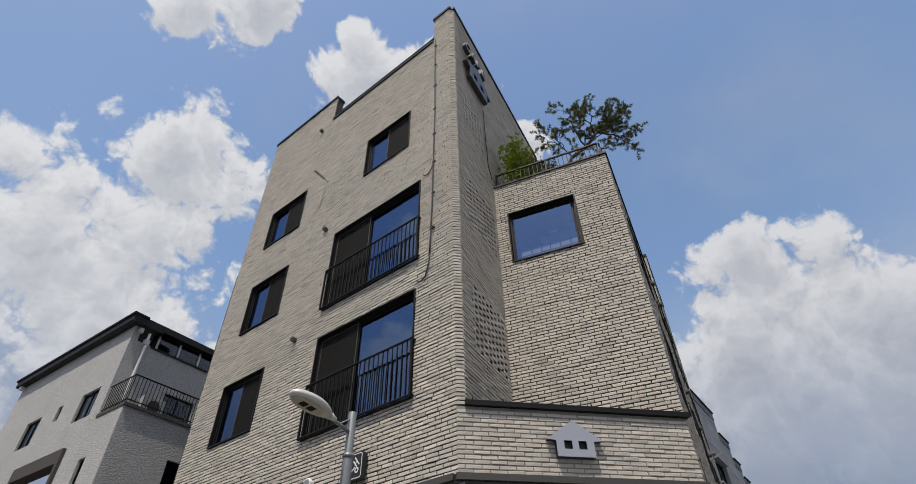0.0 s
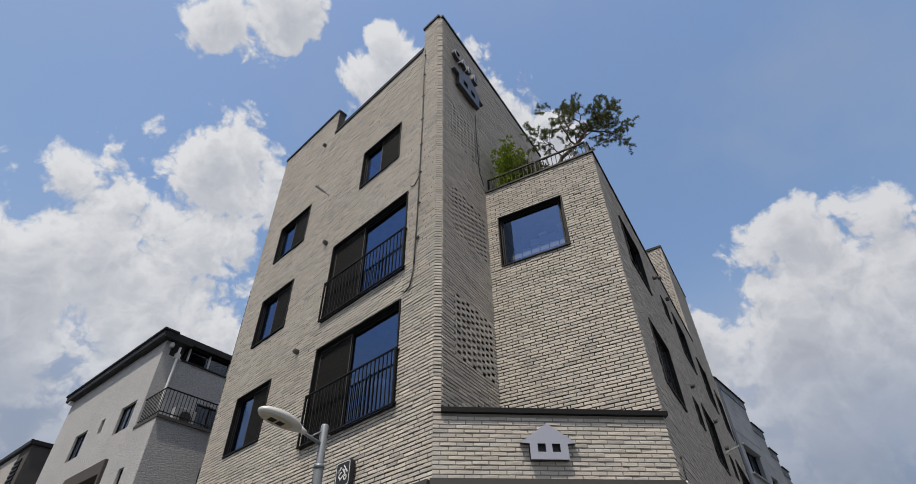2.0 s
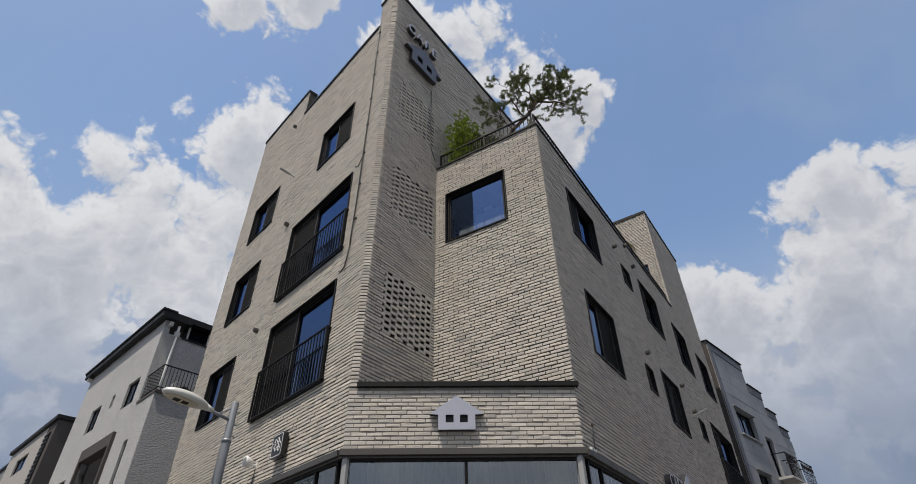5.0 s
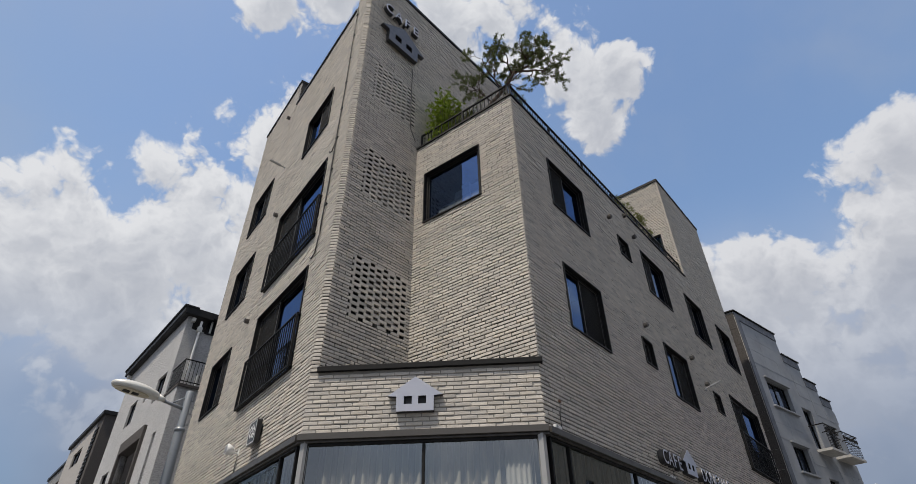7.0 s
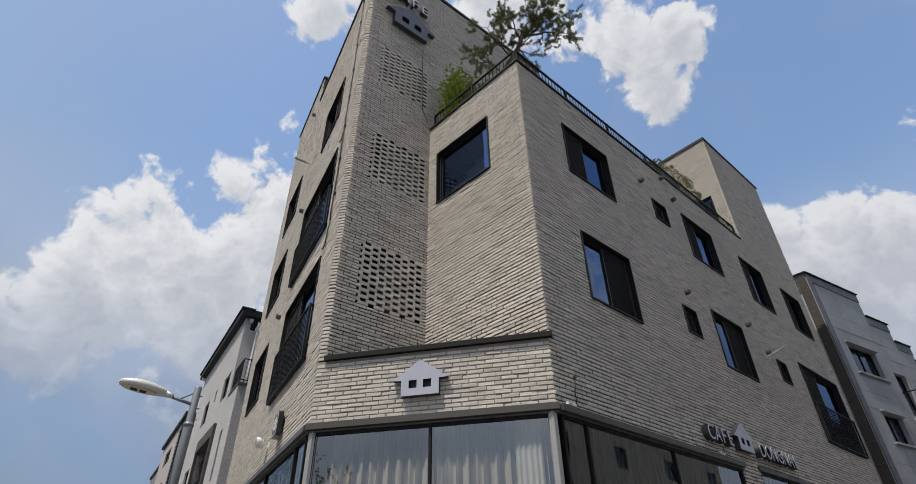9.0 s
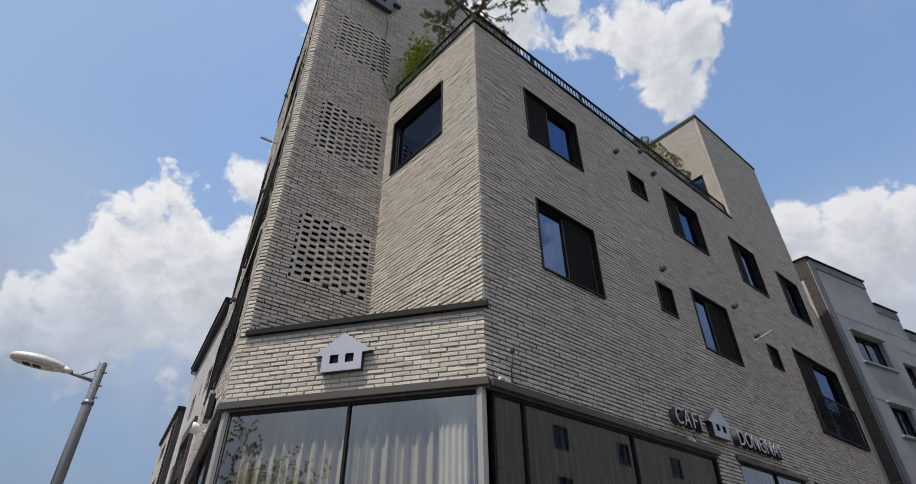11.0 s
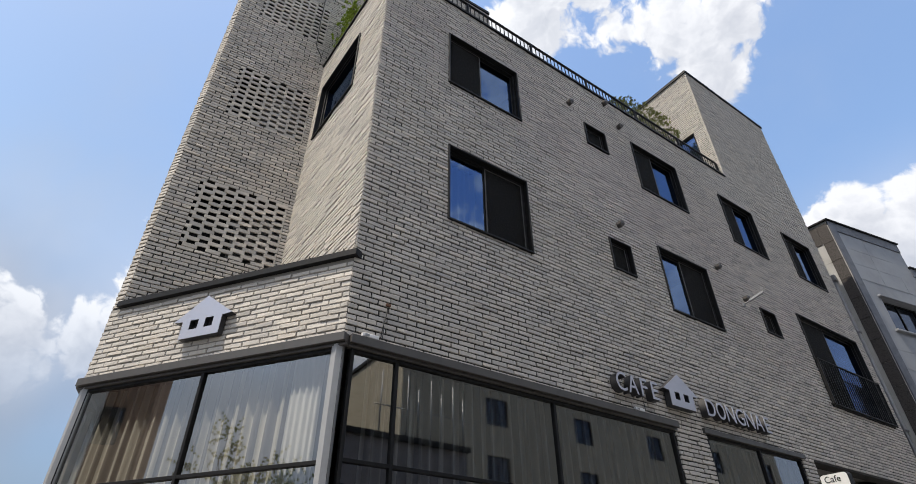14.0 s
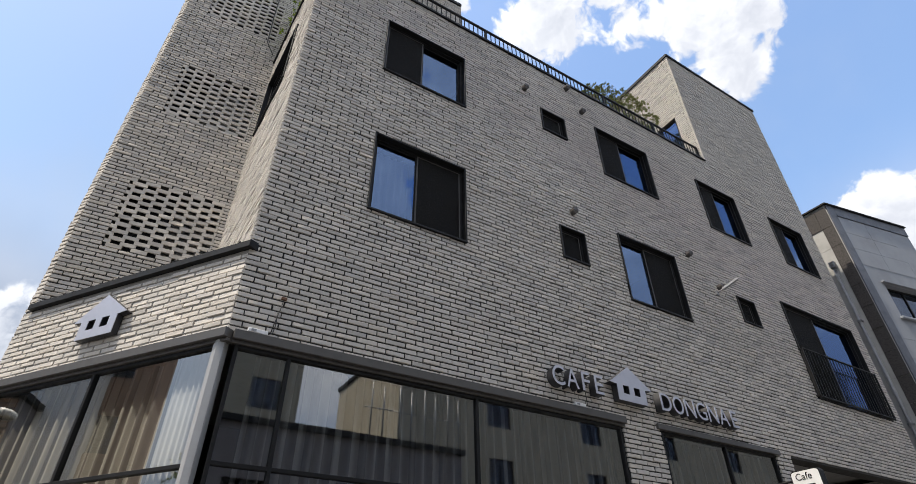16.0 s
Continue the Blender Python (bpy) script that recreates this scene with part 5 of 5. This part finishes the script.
part("portal_back", boxes((nl - 4.6, nl - 1.4, 1.2, 1.3, 5.0, 8.3)), SIGNSIDE, nb, "", NM)
rail = part("railing", boxes((nl - 4.6, nl - 1.4, 0.0, 0.03, 6.75, 6.79), (nl - 4.6, nl - 1.4, 0.0, 0.03, 5.75, 5.78)), BLACK, nb, "black balcony railing", NM)
for k in range(24):
    part("baluster", boxes((nl - 4.55 + 0.13 * k, nl - 4.535 + 0.13 * k, 0.005, 0.025, 5.76, 6.77)), BLACK, rail)
NS = wall_frame(no, nside)
NSL = wall_frame(no - nd * 1.65, nside)
part("wall", slab(7.0, 9.5, 12.6, [(1.95, 3.2, 9.55, 11.15)], 0.0, 0.25, start=0.252), PALE, nb, "pale textured wall", NS)
part("wall", slab(7.0, 0.0, 9.5, [(2.0, 3.1, 6.3, 8.3)], 0.0, 0.25, start=0.252), PALE, nb, "pale textured wall", NSL)
pane_window(nb, NS, 1.95, 3.2, 9.55, 11.15)
pane_window(nb, NSL, 2.0, 3.1, 6.3, 8.3)
part("balcony_floor", boxes((-0.03, 7.0, -0.06, 1.66, 9.5, 9.6)), DARKSTONE, nb, "thin dark balcony slab", NSL)
rail = part("railing", boxes((0.02, 6.0, 0.02, 0.05, 10.58, 10.62), (0.02, 6.0, 0.02, 0.05, 9.72, 9.75), (0.02, 0.05, 0.02, 1.6, 10.58, 10.62), (0.02, 0.05, 0.02, 1.6, 9.72, 9.75)), BLACK, nb, "black balcony railing", NSL)
for k in range(46):
    part("baluster", boxes((0.03 + 0.13 * k, 0.048 + 0.13 * k, 0.026, 0.044, 9.6, 10.6)), BLACK, rail)
for k in range(12):
    part("baluster", boxes((0.026, 0.044, 0.03 + 0.13 * k, 0.048 + 0.13 * k, 9.6, 10.6)), BLACK, rail)
# eaves, dormer strip and downpipe
part("eave", boxes((-0.25, nl + 0.2, -0.26, 0.3, 13.2, 13.46), (-0.3, nl + 0.25, -0.32, 0.3, 13.46, 13.56), bevel=0.02), ROOFBLACK, nb, "black metal eaves", NM)
part("eave", boxes((-0.22, 1.0, -0.22, 2.0, 13.15, 13.5), bevel=0.02), ROOFBLACK, nb, "", NS)
part("dormer", boxes((0.9, 7.0, 0.15, 0.3, 12.6, 13.5), (0.8, 7.1, -0.2, 0.35, 13.25, 13.5), (0.8, 7.1, -0.05, 0.15, 12.54, 12.6)), ROOFBLACK, nb, "dark strip of roof windows", NS)
for k in range(7):
    part("mullion", boxes((1.0 + 0.9 * k, 1.07 + 0.9 * k, 0.02, 0.10, 12.602, 13.248), bevel=0.004), HEADGREY, nb, "pale window post", NS)
    part("pane", sheet(1.07 + 0.9 * k, 1.9 + 0.9 * k, 0.08, 12.602, 13.248), NEARGLASS, nb, "", NS)
part("roof", boxes((0, nl, 0.2, 6.5, 13.2, 13.4)), ROOFBLACK, nb, "", NM)
part("downpipe", tube([(0.56, -0.1, 13.0), (0.56, -0.1, 12.3), (0.55, -0.1, 10.8), (0.55, -0.1, 9.6)], 0.05, 10), WHITE, nb, "white downpipe", NS)
part("gutter_box", boxes((0.15, 0.30, -0.14, 0.02, 12.9, 13.1), bevel=0.02), HEADGREY, nb, "", NS)
part("gutter_box", boxes((0.46, 0.66, -0.16, 0.02, 12.5, 12.75), bevel=0.02), HEADGREY, nb, "white gutter hopper", NS)
part("gutter_box", boxes((0.02, 0.2, -0.2, 0.02, 13.05, 13.3), bevel=0.02), WHITE, nb, "", NM)
part("condenser", boxes((0.7, 1.5, 0.4, 0.75, 9.62, 10.25), bevel=0.02), POSTGREY, nb, "white air-conditioning unit", NSL)
part("fan_grille", tube([(1.12, 0.39, 9.93), (1.12, 0.40, 9.93)], 0.22, 20), SIGNSIDE, nb, "", NSL)

# second house beyond, brick with dark corner
fb = thing("dark_corner_house", "grey brick house with a dark tiled corner", "building")
fo = Vector((5.35, 30.2))
FM = wall_frame(fo + nd * 9.0, -nd)
part("wall", slab(9.0 - 1.6, 0, 12.0, [(2.5, 4.9, 8.0, 9.1), (2.5, 4.9, 10.3, 11.2)], 0, 0.3), plain("pale_brick", (0.42, 0.40, 0.38), (0.2, 0.19, 0.18), 0.9, scale=9.0, amount=0.6, relief=0.8, fine=26.0), fb, "pale brick front", FM)
part("corner", boxes((7.4, 9.0, 0.0, 3.0, 0, 12.05)), DARKSTONE, fb, "dark tiled corner", FM)
part("louvre", boxes(*[(7.5, 8.4, -0.06, 0.0, 5.0 + 0.22 * k, 5.12 + 0.22 * k) for k in range(30)]), ROOFBLACK, fb, "dark louvres", FM)
part("roof_edge", boxes((-0.1, 9.1, -0.15, 3.1, 12.05, 12.25)), ROOFBLACK, fb, "", FM)
for h in ((2.5, 4.9, 8.0, 9.1), (2.5, 4.9, 10.3, 11.2)):
    pane_window(fb, FM, *h)
# third, a grey frame with a red wall
tb = thing("grey_frame_house", "grey concrete house with an open frame and a red brick wall", "building")
to = Vector((7.9, 41.5))
TM = wall_frame(to + nd * 10, -nd)
CONC = plain("grey_concrete", (0.2, 0.205, 0.21), None, 0.85, amount=0.4)
part("wall", slab(10.0, 0, 12.4, [(1.0, 4.0, 7.5, 11.4), (5.0, 9.2, 7.5, 11.4)], 0, 0.5), CONC, tb, "grey concrete frame", TM)
TS = wall_frame(to, nside)
part("wall", slab(8.0, 0, 12.4, [(0.7, 4.6, 7.5, 11.4)], 0, 0.5, start=0.502), CONC, tb, "grey concrete frame", TS)
part("red_wall", boxes((2.2, 7.5, 1.5, 4.0, 0, 11.0)), plain("red_brick", (0.34, 0.09, 0.06), (0.2, 0.06, 0.04), 0.9, scale=8.0, amount=0.5), tb, "red brick wall", TS)
part("roof_edge", boxes((-0.1, 10.1, -0.1, 0.6, 12.4, 12.6)), ROOFBLACK, tb, "", TM)
part("roof_edge", boxes((-0.1, 8.1, -0.1, 0.6, 12.4, 12.6)), ROOFBLACK, tb, "", TS)

# stone building east of the gap
sb = thing("stone_building", "grey granite apartment building with stone sills and stepped parapet", "building")
SX, SY = 18.85, 0.12
SM = wall_frame((SX, SY), (1, -0.185))
SW = [(0.95, 2.93, 9.12, 10.26), (1.25, 2.62, 6.62, 7.66), (3.8, 4.75, 7.9, 9.64), (3.8, 4.75, 5.0, 6.7), (6.0, 6.9, 7.9, 9.3)]
TOPS = ((0.0, 3.76, 13.1), (3.76, 5.42, 12.08), (5.42, 6.63, 11.3), (6.63, 7.7, 10.68))


def stone_top(x):
    return next((z for a, b, z in TOPS if a <= x < b), 10.68)


part("wall", slab(7.7, 0.0, 13.1, SW, 0.0, 0.3, (stone_top, (3.76, 5.42, 6.63), (12.08, 11.3, 10.68))), GREYSTONE, sb, "grey granite front", SM)
for a, b, z in TOPS:
    part("parapet_band", boxes((a + (0.36 if a == 0 else -0.02), b, -0.03, 0.32, z - 0.36, z), bevel=0.006), BANDSTONE, sb, "dark stone parapet band", SM)
    part("coping", boxes((a - 0.05, b + 0.04, -0.09, 0.36, z, z + 0.05), bevel=0.01), ROOFBLACK, sb, "", SM)
part("corner_band", boxes((0.0, 0.36, -0.03, 0.02, 0, 13.1), bevel=0.006), BANDSTONE, sb, "dark granite corner band", SM)
slabs = [(0.38 + 1.24 * i, 1.608 + 1.24 * i, -0.008, 0.0, 0.3 + 0.62 * k, 0.3 + 0.62 * k + 0.61) for i in range(6) for k in range(21)]
for x0, x1, y0, y1, z0, z1 in slabs:
    if z1 > min(stone_top(x0), stone_top(x1)) - 0.36 or any(x1 > h[0] - 0.02 and x0 < h[1] + 0.02 and z1 > h[2] - 0.02 and z0 < h[3] + 0.02 for h in SW):
        continue
    part("stone_panel", boxes((x0, x1, y0, y1, z0, z1)), GREYSTONE, sb, m=SM)
for i, h in enumerate(SW):
    pane_window(sb, SM, *h, sill=GREYSTONE if i < 2 else None, deep=0.22)
for x0, x1, z in ((3.7, 5.1, 7.8), (5.6, 7.3, 7.8), (3.7, 5.1, 4.9)):
    part("balcony_floor", boxes((x0, x1, -0.6, 0.0, z - 0.1, z)), SIDESTONE, sb, "", SM)
    rl = part("railing", boxes((x0, x1, -0.60, -0.57, z + 0.95, z + 0.99), (x0, x0 + 0.03, -0.6, 0.0, z + 0.95, z + 0.99), (x1 - 0.03, x1, -0.6, 0, z + 0.95, z + 0.99), (x0, x1, -0.6, -0.575, z + 0.5, z + 0.53)), BLACK, sb, "ornate black balcony railing", SM)
    for k in range(int((x1 - x0) / 0.14)):
        part("baluster", boxes((x0 + 0.14 * k, x0 + 0.018 + 0.14 * k, -0.595, -0.578, z, z + 0.97)), BLACK, rl)
        if k % 2 == 0:
            part("scroll", ring_bm(x0 + 0.14 * k + 0.14, z + 0.74, 0.07, 0.09, -0.597, -0.577, 12), BLACK, rl)
SSM = wall_frame((SX, SY + 8.0), (0, -1))
part("wall", slab(7.998, 0.0, 13.1, [], 0.0, 0.3), SIDESTONE, sb, "pale granite side wall", SSM)
for k in range(18):
    part("stone_panel", boxes((7.64, 7.98, -0.03, -0.002, 0.05 + 0.72 * k, 0.05 + 0.72 * k + 0.708)), DARKSTONE, sb, m=SSM)
    part("stone_panel", boxes((6.5, 7.63, -0.012, -0.002, 0.05 + 0.72 * k, 0.05 + 0.72 * k + 0.708)) if k < 17 else boxes((6.5, 7.63, -0.03, -0.002, 12.3, 13.0)), SIDESTONE if k < 17 else DARKSTONE, sb, m=SSM)
part("coping", boxes((0, 8.05, -0.08, 0.34, 13.1, 13.15)), ROOFBLACK, sb, "", SSM)
part("roof", boxes((SX + 0.3, SX + 6.5, SY + 0.3, SY + 8, 10.2, 10.4)), ROOFING, sb)
part("downpipe", tube([(7.48, -0.11, 0.1), (7.48, -0.11, 10.9)], 0.045, 12), ALU, sb, "steel downpipe", SSM)
part("pipe_hopper", boxes((7.40, 7.57, -0.20, -0.03, 10.85, 11.08), bevel=0.02), ALU, sb, "", SSM)
for z in (3, 6, 9):
    part("pipe_clip", boxes((7.42, 7.54, -0.17, 0.0, z, z + 0.05)), ALU, sb, "", SSM)
# the next house beyond the stone building
nx = thing("far_east_house", "pale low house with roof pipes beyond the stone building", "building")
part("wall", boxes((30.0, 38.0, -1.8, 6.0, 0, 6.4)), SIDESTONE, nx)
part("roof_edge", boxes((29.9, 38.1, -1.9, 6.1, 6.4, 6.6)), ROOFBLACK, nx)
for x in (30.6, 30.95):
    part("roof_pipe", tube([(x, -1.4, 6.5), (x, -1.4, 7.6)], 0.11, 12), ALU, nx)
part("railing", boxes((30.0, 33.0, -1.85, -1.8, 7.1, 7.14), *[(30.0 + 0.2 * k, 30.03 + 0.2 * k, -1.84, -1.81, 6.6, 7.1) for k in range(15)]), BLACK, nx)

# ---- across the streets, seen in the glass ----
BEIGE = plain("beige_render", (0.35, 0.32, 0.255), (0.24, 0.22, 0.18), 0.85, scale=1.0, amount=0.35)
BROWN = plain("brown_brick", (0.30, 0.20, 0.14), (0.2, 0.13, 0.09), 0.9, scale=5.0, amount=0.5)


def opposite(name, label, m, length, height, mat, rows, cols, deep=8.0, base=None):
    b = thing(name, label, "building")
    holes = [(0.9 + c * (length - 1.0) / cols, 0.9 + c * (length - 1.0) / cols + 1.4, 1.4 + 2.9 * r, 2.8 + 2.9 * r) for r in range(rows) for c in range(cols)]
    part("wall", slab(length, 0, height, holes, 0, 0.3), mat, b, "", m)
    part("back", boxes((0, length, deep, deep + 0.3, 0, height), (0, 0.3, 0.302, deep, 0, height), (length - 0.3, length, 0.302, deep, 0, height)), mat, b, "", m)
    part("roof", boxes((-0.1, length + 0.1, -0.15, deep + 0.4, height, height + 0.2)), ROOFBLACK, b, "", m)
    for h in holes:
        pane_window(b, m, *h)
    if base:
        part("base_wall", boxes((0.0, length, -0.5, -0.02, 0, base)), BROWN, b, "dark brown lower storey", m)
    return b


PALEWALL = plain("white_render", (0.74, 0.74, 0.72), (0.6, 0.6, 0.58), 0.85, scale=1.0, amount=0.3)
DARKWALL = plain("dark_cladding", (0.20, 0.19, 0.20), (0.12, 0.115, 0.12), 0.8, scale=2.0, amount=0.5)
opposite("beige_house", "beige rendered house with dark windows across the street", wall_frame((44.0, -17.0), (-1, 0.0)), 32.2, 13.6, BEIGE, 4, 5)
opposite("dark_house", "dark clad low house across the street", wall_frame((13.0, -13.5), (-1, 0)), 17.0, 7.4, DARKWALL, 2, 5, deep=3.0)
opposite("tall_pale_house", "tall pale house behind the low dark one", wall_frame((8.0, -20.0), (-1, 0)), 7.0, 14.0, BEIGE, 4, 2)
# scaffold poles standing on the low dark house
for x in (9.2, 10.4, 11.5, 12.6):
    sp = thing("scaffold_frame", "thin steel scaffold frame on the low dark roof", "scaffold", pose(x, -13.9, 7.6), "scaffold frames on the roof")
    part("pole", tube([(0, 0, 0), (0, 0, 2.6)], 0.03, 6), ALU, sp)
    part("pole", tube([(0.5, 0, 0), (0.5, 0, 2.1)], 0.03, 6), ALU, sp)
    part("ledger", tube([(-0.3, 0, 1.2), (0.9, 0, 1.2)], 0.025, 6), ALU, sp)
# houses beyond the side street
opposite("brown_house", "brown brick house with a tall narrow front", wall_frame((-16.0, 6.0), (0, 1)), 2.4, 12.4, BROWN, 4, 1, deep=1.5)
opposite("white_house", "pale rendered house beside the brown one", wall_frame((-14.4, 7.7), (0, 1)), 1.9, 11.6, PALEWALL, 1, 1, deep=2.0)
lh = thing("louvred_house", "low house clad in dark brown boards", "building", wall_frame((-13.0, 9.0), (0, 1)))
part("wall", boxes((0, 9.0, 0.0, 0.3, 0, 8.1), (0, 0.3, 0.302, 6.0, 0, 8.1)), DARKWALL, lh)
for k in range(48):
    part("board", boxes((-0.02, 9.0, -0.05, -0.002, 0.4 + 0.16 * k, 0.4 + 0.16 * k + 0.11)), BROWN, lh)
part("roof", boxes((-0.2, 9.2, -0.2, 6.2, 8.1, 8.3)), ROOFBLACK, lh)
pine("street_tree", "young street tree with open leafy crown", (-13.2, 1.35, 0), [(0, 0, 0), (0.03, 0, 2.2), (-0.02, 0.05, 4.4)],
     [((0, 0.03, 3.2), (0.5, 0.5, 0.9), 2.4, 0.03), ((0, 0.03, 3.5), (-0.4, -0.6, 0.9), 2.5, 0.03), ((0, 0.04, 4.0), (0.1, -0.6, 1.0), 2.4, 0.03), ((0, 0.05, 4.3), (-0.1, 0.5, 1.0), 2.5, 0.03), ((0, 0.05, 4.4), (0.1, 0.0, 1.0), 2.4, 0.03)], 17, 0.085, LEAFGREEN, 20, 0.020, 0.06, depth=2)

place_pieces()
